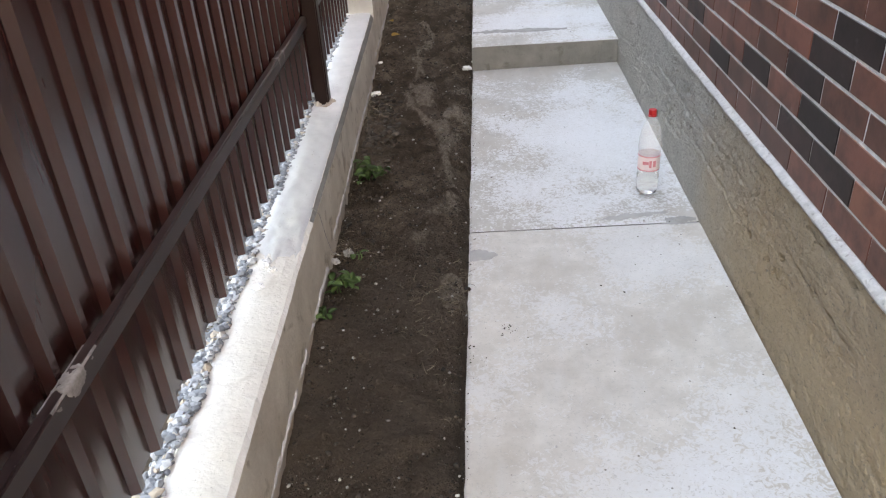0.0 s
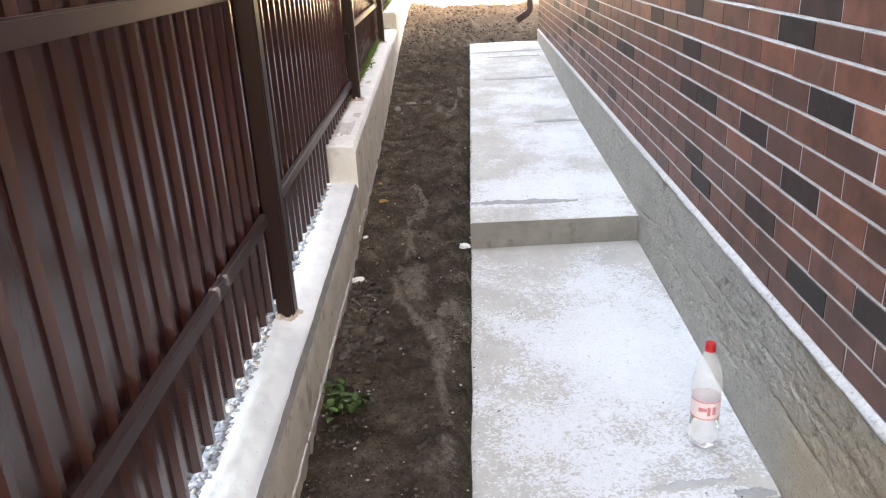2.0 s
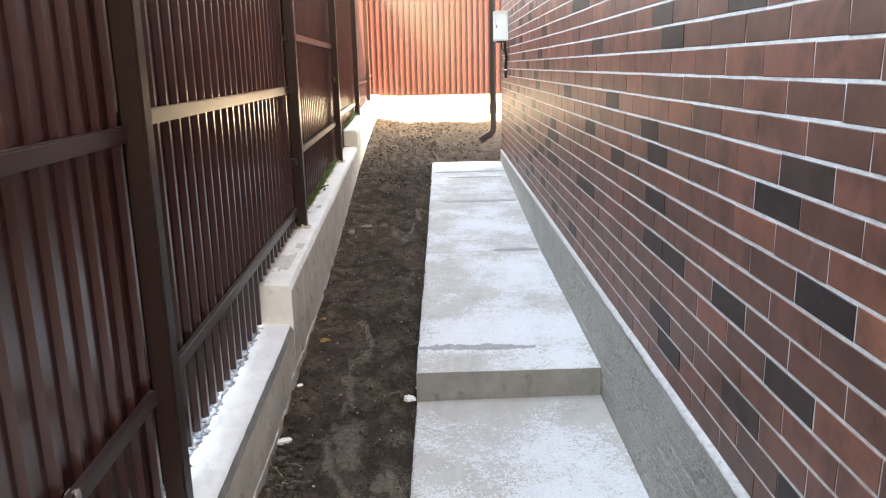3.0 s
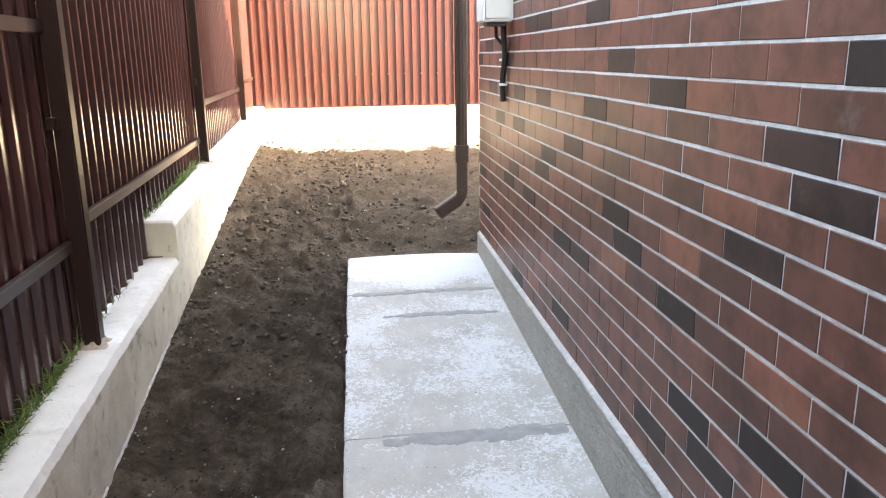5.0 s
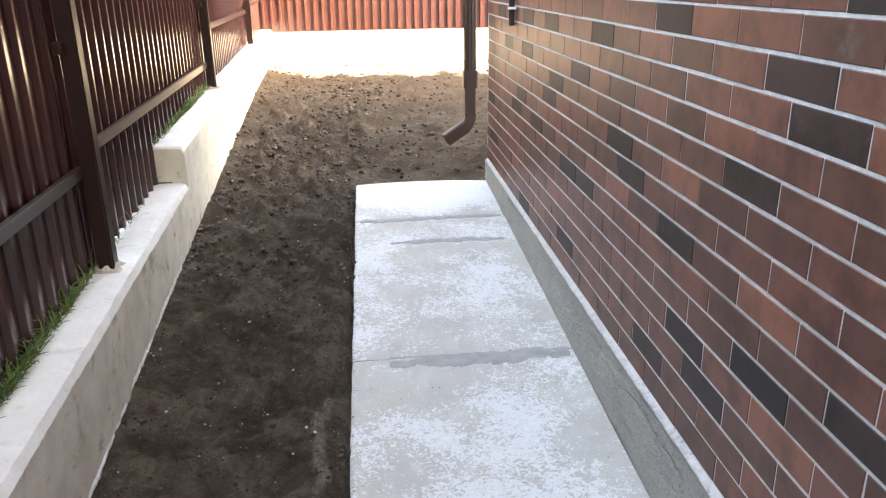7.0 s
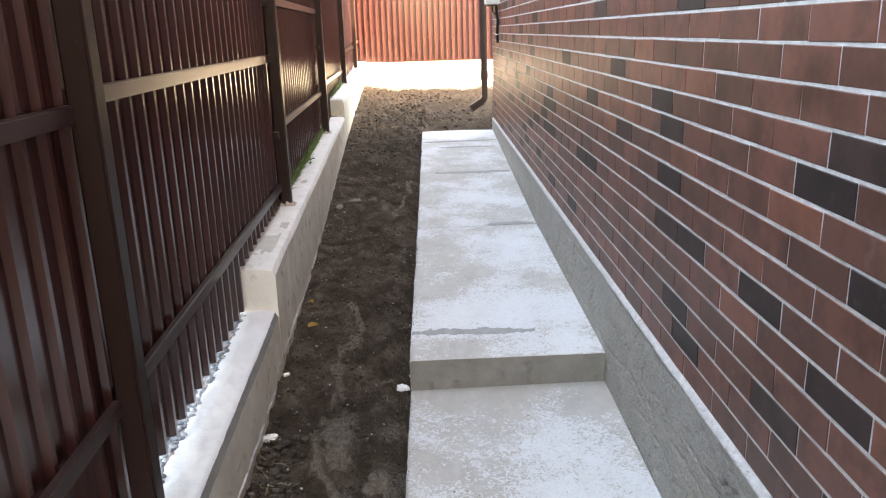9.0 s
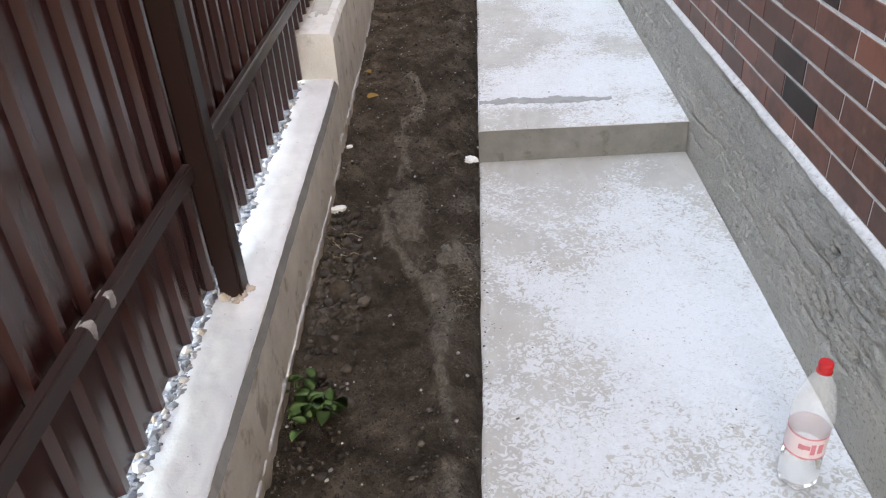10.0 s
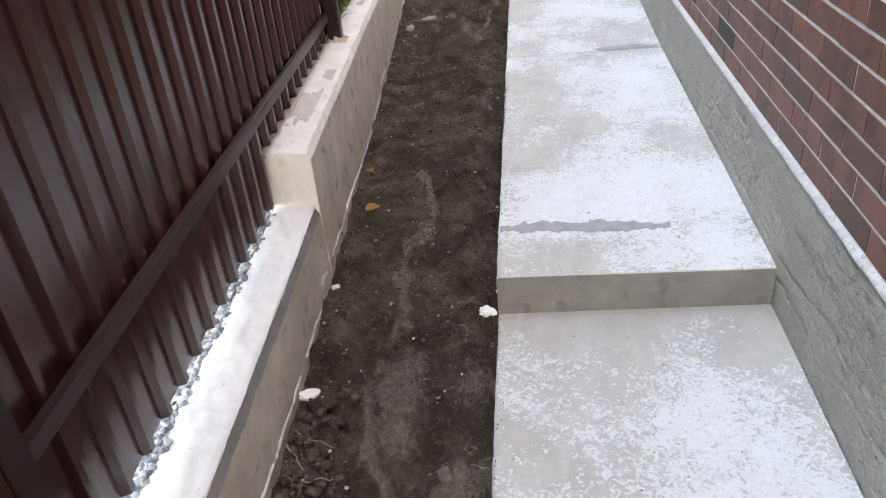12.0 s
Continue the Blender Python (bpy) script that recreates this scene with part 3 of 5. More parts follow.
def make_plinth():
    ys = np.concatenate([np.arange(-8.0, -4.0, 0.2), np.arange(-4.0, 1.2, 0.008), np.arange(1.2, 3.0, 0.016), np.arange(3.0, WALL_END, 0.04), [WALL_END]])
    zs = np.concatenate([[-0.4], np.arange(-0.06, 0.515, 0.0065)])
    Y, Z = np.meshgrid(ys, zs, indexing="ij")
    X = PLINTH + 0.003 * fbm(Y * 0.5, Z, 5, 2, 4) + 0.0012 * fbm(Y, Z, 50, 2, 8)
    # trowelled lifts: wavy open ledges that come and go along the wall
    for k, (z0, depth) in enumerate(((0.14, 0.010), (0.235, 0.009), (0.33, 0.012))):
        zc = z0 + 0.035 * fbm(Y, 0 * Y + k, 1.1, 3, 50 + k) + 0.006 * fbm(Y, 0 * Y + k, 14, 2, 60 + k)
        there = np.clip(0.05 + 1.5 * fbm(Y, 0 * Y + 3 * k, 2.6, 3, 70 + k), 0, 1)
        wide = 0.0055 * (1 + 0.5 * fbm(Y, 0 * Y + k, 20, 2, 80 + k))
        X = X + depth * there * np.exp(-((Z - zc) / wide) ** 2)
    # crumbly stretches between smooth ones
    grain = np.clip(0.6 + 1.1 * fbm(Y * 0.6, Z * 2.2, 3.2, 3, 23), 0, 1)
    X = X + grain * (0.0075 * np.abs(fbm(Y * 0.75, Z, 44, 2, 17)) + 0.030 * np.clip(fbm(Y * 0.6, Z, 30, 3, 27) - 0.65, 0, 1))
    X[:, -1] = PLINTH + 0.009
    X[:, -2] = PLINTH + 0.003
    V = np.stack([X, Y, Z], -1).reshape(-1, 3).tolist()
    nz = len(zs)
    idx = np.arange(len(ys) * nz).reshape(len(ys), nz)
    F = np.stack([idx[:-1, :-1], idx[:-1, 1:], idx[1:, 1:], idx[1:, :-1]], -1).reshape(-1, 4).tolist()
    b = len(V)
    V += [(WALL + 0.05, WALL_END, -0.4), (WALL + 0.05, WALL_END, zs[-1])]
    F.append([int(i) for i in idx[-1]] + [b + 1, b])
    ob = raw("plinth", V, F, M_RENDER, smooth=True)
    tagged(ob, "rough grey cement-rendered base along the foot of the brick wall", "plinth", kind="structure")
    # mortar bed that slopes from the plinth to the bricks
    ys = np.arange(-8.0, WALL_END + 0.01, 0.03)
    V, F = [], []
    for y in ys:
        w = 0.003 * noise.noise((y * 9, 3.1, 0)) + 0.002 * noise.noise((y * 31, 7, 0))
        w2 = 0.004 * noise.noise((y * 5, 13, 0)) + 0.003 * noise.noise((y * 23, 17, 0))
        V += [(PLINTH + 0.004, y, 0.496 + 1.8 * w2), (PLINTH - 0.002 + w, y, 0.4995 + 1.6 * w2), (PLINTH - 0.003 + w, y, 0.5065 + 0.6 * w2), (WALL - 0.001, y, 0.5195 + 0.3 * w2), (WALL + 0.03, y, 0.5215)]
    for i in range(len(ys) - 1):
        for j in range(4):
            a = i * 5 + j
            F.append((a, a + 1, a + 6, a + 5))
    ob = raw("trim", V, F, M_FILLET, smooth=True)
    tagged(ob, "white mortar fillet between plinth and bricks", "mortar trim", kind="structure")


make_plinth()


# ---- path ----
def make_path():
    pave = group_at("pavement", (0, 0, 0), "stepped pale concrete path of cast slabs beside the house", "path", kind="structure")
    cuts = [(-6.6, -4.35), (-4.345, -2.092), (-2.086, -0.0), (-0.012, 2.368), (2.374, 4.24), (4.246, 5.885), (5.891, 6.62)]
    for n, (a, b) in enumerate(cuts):
        ys = np.linspace(a, b, max(8, int((b - a) / 0.04)))
        xs = np.concatenate([[0, 0.006, 0.014], np.linspace(0.05, 0.86, 12), [PLINTH - 0.001]])
        V, F = [], []
        for y in ys:
            e = 0.005 * noise.noise((y * 3.1, 1, n)) + 0.003 * noise.noise((y * 13, 2, n)) + 0.002 * noise.noise((y * 31, 2, n))
            for i, x in enumerate(xs):
                z = slab_z(x, max(y, 0.0) if a > -0.1 else min(y, -0.0001))
                if a > -0.1 and y < 0:
                    z = slab_z(x, 0.0)
                z += 0.0025 * noise.noise((x * 2.5, y * 2.5, n)) - (0.007, 0.002, 0)[i] * (i < 3) if i < 3 else 0.0025 * noise.noise((x * 2.5, y * 2.5, n))
                d = min(y - a, b - y)
                if d < 0.012:
                    z -= 0.004 * (1 - d / 0.012)
                yy = y
                if n == 6:
                    yy = y + (y - a) / (b - a) * 0.05 * (1 - (2 * x / PLINTH - 1) ** 2)
                V.append((x + (e if i < 4 else 0), yy, z))
        w, h = len(xs), len(ys)
        for j in range(h - 1):
            for i in range(w - 1):
                q = j * w + i
                F.append((q, q + 1, q + w + 1, q + w))
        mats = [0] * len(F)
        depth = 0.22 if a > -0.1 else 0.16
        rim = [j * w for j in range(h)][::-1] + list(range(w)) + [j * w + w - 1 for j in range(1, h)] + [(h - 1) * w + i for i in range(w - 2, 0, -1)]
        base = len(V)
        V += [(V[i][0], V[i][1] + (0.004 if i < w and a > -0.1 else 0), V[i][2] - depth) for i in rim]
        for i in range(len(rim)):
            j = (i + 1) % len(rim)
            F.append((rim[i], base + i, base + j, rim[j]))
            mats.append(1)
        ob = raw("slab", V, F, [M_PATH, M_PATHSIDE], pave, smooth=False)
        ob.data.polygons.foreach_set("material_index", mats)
    return pave


pave = make_path()


def smear(parent, x0, x1, y, width, seed, slant=0.0, material=None):
    """A thin irregular streak of grey mortar on the path."""
    def lay(u, v, h):
        x = x0 + (x1 - x0) * u
        yy = y + slant * (u - 0.5) + 0.008 * math.sin(x * 6 + seed) + (v - 0.5) * width
        return x, yy, slab_z(x, yy) + 0.0032 + h
    length = (x1 - x0) / width

    def field(u, v):
        e = min(1.0, 3.0 * (1 - u) + 0.15) * min(1.0, 4 * u + (0.5 if x0 < 0.1 else 0.0))
        n = noise.noise((u * length, v * 1.2, seed)) + 0.5 * noise.noise((u * length * 3, v * 3, seed + 9)) + 0.35 * noise.noise((u * length * 8, v * 8, seed + 4))
        return 0.42 * e - abs(2 * v - 1) * 0.75 + 0.42 * n
    crust("mortar_streak", max(24, int(length * 11)), 20, lay, field, 0.0014, material or M_BAND, parent, "smeared damp grey mortar", 0.007)


for x0, x1, y, w, sd in ((0.005, 0.62, 0.30, 0.105, 1), (0.50, 0.885, 2.40, 0.10, 2), (0.15, 0.885, 4.20, 0.13, 3), (0.03, 0.885, 5.88, 0.075, 4), (0.2, 0.84, 5.5, 0.08, 5),
                         (0.76, 0.895, -2.06, 0.075, 6)):
    smear(pave, x0, x1, y, w, sd)
smear(pave, 0.005, 0.11, -2.28, 0.13, 7, 0.0, M_DAMP)
smear(pave, 0.50, 0.80, -2.02, 0.05, 8, 0.03, M_DAMP)


# ---- kerb wall under the fence ----
def make_kerb():
    kerb = group_at("kerb_wall", (kerb_x(0), 0, 0), "low stepped concrete kerb wall carrying the fence", "kerb wall")
    for a, b, wide in ((-7.0, 0.185, 0.160), (0.185, 5.5, 0.178), (5.5, 12.45, 0.178)):
        ys = np.concatenate([[a, a + 0.006], np.arange(a + 0.03, b - 0.02, 0.02), [b]])
        V, F, mats = [], [], []
        prof = [(0.004, -0.9, 2), (0.004, -0.032, 3), (-0.009, -0.003, 0), (-0.045, 0.0, 0), (-0.1, 0.001, 0), (-wide + 0.01, 0.0, 0), (-wide, -0.008, 2), (-wide, -0.9, 2)]
        for y in ys:
            zt = kerb_z(min(max(y, a + 1e-4), b - 1e-4))
            for i, (px, pz, _) in enumerate(prof):
                jx = 0.003 * noise.noise((y * 2.3, i * 0.7, a)) + 0.002 * noise.noise((y * 11, i * 0.9, a))
                jz = 0.003 * noise.noise((y * 4, i * 2.0, a + 3)) + (0.005 * noise.noise((y * 13, i, a)) + 0.004 * noise.noise((y * 37, i, a)) if i in (1, 2, 6) else 0.002 * noise.noise((y * 15, i, a)))
                if i == 1 and a < 0:
                    pz = float(np.interp(y, (-2.6, -1.5), (-0.012, -0.032)))
                fade = (-0.015 if y == a else (-0.004 if y < a + 0.01 else 0)) if i not in (0, 7) else 0
                V.append((kerb_x(y) + px + jx, y, zt + pz + (jz if i not in (0, 7) else 0) + fade))
        w = len(prof)
        for j in range(len(ys) - 1):
            for i in range(w - 1):
                q = j * w + i
                F.append((q, q + w, q + w + 1, q + 1))
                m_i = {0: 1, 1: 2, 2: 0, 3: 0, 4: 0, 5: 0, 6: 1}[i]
                # the chamfer face is dark grey only from y = -2.55 to the first step
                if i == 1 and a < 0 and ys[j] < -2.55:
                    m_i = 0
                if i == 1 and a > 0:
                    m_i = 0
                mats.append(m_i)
        F.append(tuple(range(w)))
        mats.append(3)
        F.append(tuple((len(ys) - 1) * w + i for i in range(w))[::-1])
        mats.append(3)
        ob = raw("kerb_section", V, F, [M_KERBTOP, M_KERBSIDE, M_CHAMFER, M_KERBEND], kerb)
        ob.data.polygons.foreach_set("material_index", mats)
    # smooth skim of newer mortar with a ragged end
    y0, y1 = -2.80, 0.182

    def lay(u, v, h):
        y = y0 + (y1 - y0) * u
        px = -0.009 - 0.149 * v
        lumps = 0.006 * max(0, noise.noise((px * 16, y * 9, 1)) + 0.1) + 0.003 * noise.noise((px * 34, y * 21, 4)) + 0.0012 * noise.noise((px * 90, y * 80, 6))
        return kerb_x(y) + px + 0.004 * noise.noise((y * 9, v * 3, 2)) + 0.003 * noise.noise((y * 31, v * 3, 3)), y, kerb_z(y) + 0.003 + h + lumps - (0.006 if v in (0, 1) else 0)

    def field(u, v):
        d = (y1 - y0) * u
        return 3.0 * (d - 0.10) + 0.22 * noise.noise((v * 3.2, 2, 0)) + 0.16 * noise.noise((v * 9, d * 6, 5)) + 0.08 * noise.noise((v * 24, d * 30, 5))
    crust("mortar_skim", 330, 16, lay, field, 0.004, M_SKIM, kerb, "smooth pale mortar skim, damp and blue-grey in part", 0.012)
    for ya, yb, pa, pb, sd in ((0.42, 0.80, -0.045, -0.135, 21), (0.88, 1.02, -0.03, -0.08, 22), (2.05, 2.15, -0.05, -0.09, 23)):
        def film(u, v, h, ya=ya, yb=yb, pa=pa, pb=pb):
            y = ya + (yb - ya) * u
            return kerb_x(y) + pa + (pb - pa) * v, y, kerb_z(y) + (0.0038 if y > 0.19 else 0.012) + h
        crust("stain", 40, 24, film, lambda u, v, sd=sd: ragged(u, v, sd, 3.0, 2.4, 0.42), 0.0008, M_STAIN, kerb, "flat grey damp stain", 0.003)
    # ragged ridge of cement squeezed out along the foot
    for a, b, z0 in ((-4.6, -2.42, 0.035), (-2.25, -0.03, 0.055), (0.03, 1.9, 0.105), (1.95, 5.2, 0.19)):
        def face(u, v, h, a=a, b=b, z0=z0):
            y = a + (b - a) * u
            z = max(z0, float(ground_z(y) + bank(kerb_x(y), y)) + 0.012) + 0.010 * noise.noise((y * 3, 1, 0)) + 0.008 * noise.noise((y * 14, 4, 0)) + (v - 0.5) * 0.042
            return kerb_x(y) + 0.0068 + h, y, z

        def flakes(u, v, a=a, b=b):
            y = a + (b - a) * u
            n = noise.noise((y * 8, v * 0.8, a)) + 0.7 * noise.noise((y * 23, v * 2.5, a)) + 0.5 * noise.noise((y * 60, v * 5, a))
            return 0.12 - abs(2 * v - 1) * 0.62 + 0.42 * n
        crust("cement_ridge", int((b - a) / 0.009), 12, face, flakes, 0.0025, M_MORTAR, kerb, "ragged flakes of pale squeezed-out cement", 0.010)
    return kerb


make_kerb()


# ---- fences ----
def fbox(y0, y1, n0, n1, z0, z1, bevel=0.004):
    """A box along the boundary fence: from y0 to y1, from n0 to n1 across it."""
    L = (y1 - y0) * math.hypot(1, K)
    bm = box((n1 - n0, L, z1 - z0), (0, 0, 0), bevel, 2)
    bm.transform(Matrix.Translation((fence_x((y0 + y1) / 2, (n0 + n1) / 2), (y0 + y1) / 2, (z0 + z1) / 2)) @ Matrix.Rotation(-math.atan(K), 4, 'Z'))
    return bm


def sheet_profile(length, pitch=0.115, depth=0.018, start=0.0):
    """Points (along, out) of a trapezoid steel sheet."""
    pts, u = [], -start
    while u < length:
        for du, d in ((0.0, 0.0), (0.076, 0.0), (0.086, depth), (0.105, depth), (0.1149, 0.0)):
            if 0 <= u + du <= length:
                pts.append((u + du, d))
        u += pitch
    return pts


def sheet(name, parent, place, pts, z0, z1):
    """A thin corrugated sheet; place(u, out) gives x and y."""
    V, F = [], []
    n = len(pts)
    t = 0.0012
    for out in (0, -t):
        for u, d in pts:
            x, y = place(u, d + out)
            V += [(x, y, z0), (x, y, z1)]
    for i in range(n - 1):
        a, b = 2 * i, 2 * n + 2 * i
        F += [(a, a + 2, a + 3, a + 1), (b, b + 1, b + 3, b + 2), (a + 1, a + 3, b + 3, b + 1), (a, b, b + 2, a + 2)]
    e = 2 * (n - 1)
    F += [(0, 1, 2 * n + 1, 2 * n), (e, 2 * n + e, 2 * n + e + 1, e + 1)]
    return raw(name, V, F, M_SHEET, parent)


POSTS = [(-4.32, 0.29, 2.55), (-1.456, 0.305, 2.62), (1.42, 0.585, 2.85), (4.30, 0.668, 2.95), (7.38, 0.94, 3.2), (10.5, 1.01, 3.3)]


def make_fence():
    fence = group_at("boundary_fence", (fence_x(0), 0, 0.3), "dark brown corrugated steel fence on square posts", "fence")
    for y, z0, z1 in POSTS:
        post = part("post", fbox(y - 0.003, y + 0.063, -0.062, 0.002, z0 - 0.02, z1, 0.006), M_POST, fence)
        part("post_cap", fbox(y - 0.005, y + 0.065, -0.064, 0.004, z1, z1 + 0.006, 0.002), M_POST, post)
        def heap(u, v, h, y=y):
            yy, n = y + 0.03 + (2 * u - 1) * 0.060, -0.030 + (2 * v - 1) * 0.056
            return fence_x(yy, n), yy, kerb_z(yy) + 0.007 + h
        crust("mortar_collar", 30, 30, heap, lambda u, v, y=y: ragged(u, v, y, 4.5, 4.5, 0.6), 0.020, M_COLLAR, post, "crumbly pinkish cement round the foot", 0.006)
    rails = [(-7.0, -4.32, (0.695, 1.448, 2.16)), (-4.26, -1.456, (0.697, 1.448, 2.18)), (-1.396, 1.42, (0.703, 1.482, 2.215)), (1.48, 4.30, (1.062, 1.82, 2.57)),
             (4.36, 7.38, (1.122, 2.72)), (7.44, 10.5, (1.38, 2.85)), (10.56, 12.35, (1.45, 2.9))]
    for a, b, zs in rails:
        for z in zs:
            part("rail", fbox(a, b, -0.0745, -0.049, z - 0.023, z + 0.022, 0.0045), M_RAIL, fence)
    for y, z in ((1.41, 1.80), (1.41, 1.03), (4.29, 1.5), (7.37, 1.55)):
        part("bracket", fbox(y - 0.035, y + 0.002, -0.07, -0.035, z - 0.02, z + 0.02, 0.002), M_POST, fence)
    ang = math.atan(K)
    spans = [(-7.0, -4.29, 0.345, 2.45), (-4.275, -1.382, 0.338, 2.5), (-1.378, 1.475, 0.362, 2.55), (1.48, 4.36, 0.60, 2.80), (4.37, 7.44, 0.69, 2.88), (7.45, 10.55, 0.97, 3.12), (10.56, 12.40, 1.06, 3.1)]
    for i, (a, b, z0, z1) in enumerate(spans):
        length = (b + 0.06 - a) * math.hypot(1, K)

        def place(u, d, a=a, i=i):
            n = -0.0935 + d - 0.003 * (i % 2)
            y = a + u * math.cos(ang)
            return FX + K * a + u * math.sin(ang) + n, y
        sheet("sheet", fence, place, sheet_profile(length, start=(0.0, 0.0125, 0.0625, 0.09, 0.12, 0.15, 0.18)[i]), z0, z1)
    # spilt white cement dried on a rail
    for k, (y, w) in enumerate(((-3.85, 0.085), (-2.0, 0.013), (-2.09, 0.012))):
        def lay(u, v, h, y=y, w=w):
            yy = y + (2 * u - 1) * w
            n = -0.074 + 0.060 * v
            if n < -0.0505:
                return fence_x(yy, n), yy, 0.7192 + h
            return fence_x(yy, -0.049 + h), yy, 0.7192 - (n + 0.0505)
        crust("cement_splash", 44, 16, lay, lambda u, v, k=k, w=w: ragged(u, v, k + 2, 45 * w, 2.0, 0.34), 0.0012, M_SPLASH, fence, "dried smear of whitish cement", 0.0012)
    return fence


make_fence()
BACK = 12.45


def make_back_fence():
    base = part("foundation", box((8.0, 0.22, 0.9), (2.6, BACK + 0.11, 0.57), 0.01), M_KERBTOP)
    tagged(base, "pale concrete strip foundation under the back fence", "foundation")
    fence = group_at("back_fence", (0, BACK, 1.06), "red-brown corrugated steel fence in full sunlight", "fence")
    sheet("sheet", fence, lambda u, d: (-1.36 + u, BACK + 0.05 - d), sheet_profile(6.2, depth=0.030), 1.035, 3.12)
    for z in (1.48, 2.85):
        part("rail", box((6.2, 0.04, 0.04), (1.75, BACK + 0.08, z), 0.003), M_RAIL, fence)
    for x in (-1.3, 1.4, 4.2):
        part("post", box((0.06, 0.06, 2.2), (x, BACK + 0.14, 2.0), 0.004), M_POST, fence)
    for i in range(26):
        for z in (1.48, 2.85):
            x = -1.36 + 0.085 + 0.115 * i * 2
            if x < 4.6:
                bm = bmesh.new()
                bmesh.ops.create_cone(bm, cap_ends=True, segments=8, radius1=0.009, radius2=0.006, depth=0.008)
                bm.transform(Matrix.Translation((x, BACK + 0.05 - 0.034, z)) @ Matrix.Rotation(radians(90), 4, 'X'))
                part("screw", bm, M_RAIL, fence)
    return fence


make_back_fence()


# ---- loose strips: gravel, clods, crumbs ----
def lump_shapes(seed, count, flat=0.75):
    rnd = random.Random(seed)
    shapes = []
    for _ in range(count):
        bm = bmesh.new()
        bmesh.ops.create_icosphere(bm, subdivisions=1, radius=1)
        sx, sy, sz = rnd.uniform(0.7, 1.25), rnd.uniform(0.7, 1.25), rnd.uniform(0.5, 1.0) * flat
        for v in bm.verts:
            j = 1 + rnd.uniform(-0.42, 0.30)
            v.co = Vector((v.co.x * sx * j, v.co.y * sy * j, v.co.z * sz * j))
        V = np.array([v.co for v in bm.verts])
        bm.verts.index_update()
        F = np.array([[v.index for v in f.verts] for f in bm.faces])
        bm.free()
        shapes.append((V, F))
    return shapes


def scatter(name, places, material, label, category, seed, flat=0.75):
    """Many small lumps as one object; places: (x, y, z, size)."""
    rnd = random.Random(seed)
    shapes = lump_shapes(seed, 10, flat)
    VV, FF, off = [], [], 0
    for x, y, z, r in places:
        V, F = shapes[rnd.randrange(len(shapes))]
        a = rnd.uniform(0, 6.28)
        c, s = math.cos(a), math.sin(a)
        W = V @ np.array([[c, s, 0], [-s, c, 0], [0, 0, 1]]) * r + np.array([x, y, z])
        VV.append(W)
        FF.append(F + off)
        off += len(V)
    ob = raw(name, np.concatenate(VV).tolist(), np.concatenate(FF).tolist(), material, smooth=material is not M_GRAVEL)
    tagged(ob, label, category, kind="stuff")
    return ob


def soil_top(x, y):
    return float(ground_z(y) + bank(x, y)) + 0.012


rg = random.Random(4)
gravel = []
for _ in range(8500):
    y = rg.uniform(-5.0, 1.9)
    x = kerb_x(y) - 0.157 - 0.050 * rg.random() ** 0.8 + (0.012 if rg.random() < 0.25 else 0)
    gravel.append((x, y, kerb_z(y) - 0.012 - 0.014 * rg.random(), 0.004 + 0.0115 * rg.random() ** 1.9))
for _ in range(2300):
    y = rg.uniform(-5.0, 0.15)
    edge = 0.141 + 0.012 * noise.noise((y * 9, 3.3, 0)) + 0.010 * noise.noise((y * 31, 5.1, 0))
    r = 0.0035 + 0.011 * rg.random() ** 2.0
    gravel.append((kerb_x(y) - edge - 0.5 * r - 0.034 * rg.random(), y, kerb_z(y) + 0.003 + 0.35 * r, r))
scatter("gravel", gravel, M_GRAVEL, "grey crushed gravel packed between fence and kerb", "gravel", 5, 0.9)
clods = []
for _ in range(7000):
    y = -4.6 + 16.8 * rg.random() ** 1.1
    k0 = kerb_x(y) + 0.02
    x = k0 + (0.0 - k0) * (rg.random() ** 1.5 if rg.random() < 0.6 else rg.random())
    if y > 6.8:
        x = rg.uniform(k0, 2.2)
    r = 0.003 + 0.009 * rg.random() ** 3 + (0.018 * rg.random() ** 3 if y > 5 else 0)
    clods.append((x, y, soil_top(x, y) + 0.2 * r, r))
for _ in range(420):
    y = rg.gauss(-1.0, 0.28)
    x = kerb_x(y) + 0.03 + 0.16 * rg.random() ** 1.6
    r = 0.005 + 0.019 * rg.random() ** 1.7
    clods.append((x, y, soil_top(x, y) + 0.25 * r, r))
for _ in range(500):
    y = rg.uniform(6.9, 11.0)
    x = rg.gauss(-0.2, 0.5)
    r = rg.uniform(0.008, 0.032)
    clods.append((x, y, soil_top(x, y) + 0.25 * r, r))
for _ in range(6500):
    y = rg.uniform(-3.9, 1.5)
    k0 = kerb_x(y) + 0.015
    x = k0 + (-0.015 - k0) * rg.random()
    r = 0.0015 + 0.0035 * rg.random() ** 2
    clods.append((x, y, soil_top(x, y) + 0.004 + 0.3 * r, r))
scatter("soil_clods", clods, M_CLOD, "small crumbled clods of dark soil", "soil", 6)
pale = []
for x0, y0, rx, ry, _ in PATCHES:
    for _ in range(90):
        x, y = x0 + rg.gauss(0, 0.5) * rx, y0 + rg.gauss(0, 0.5) * ry
        if kerb_x(y) + 0.03 < x < -0.025:
            pale.append((x, y, soil_top(x, y), 0.002 + 0.009 * rg.random() ** 2.5))
scatter("pale_soil_crumbs", pale, M_PALECLOD, "dried paler crumbs of trodden soil", "soil", 16, 0.6)
crumbs = []
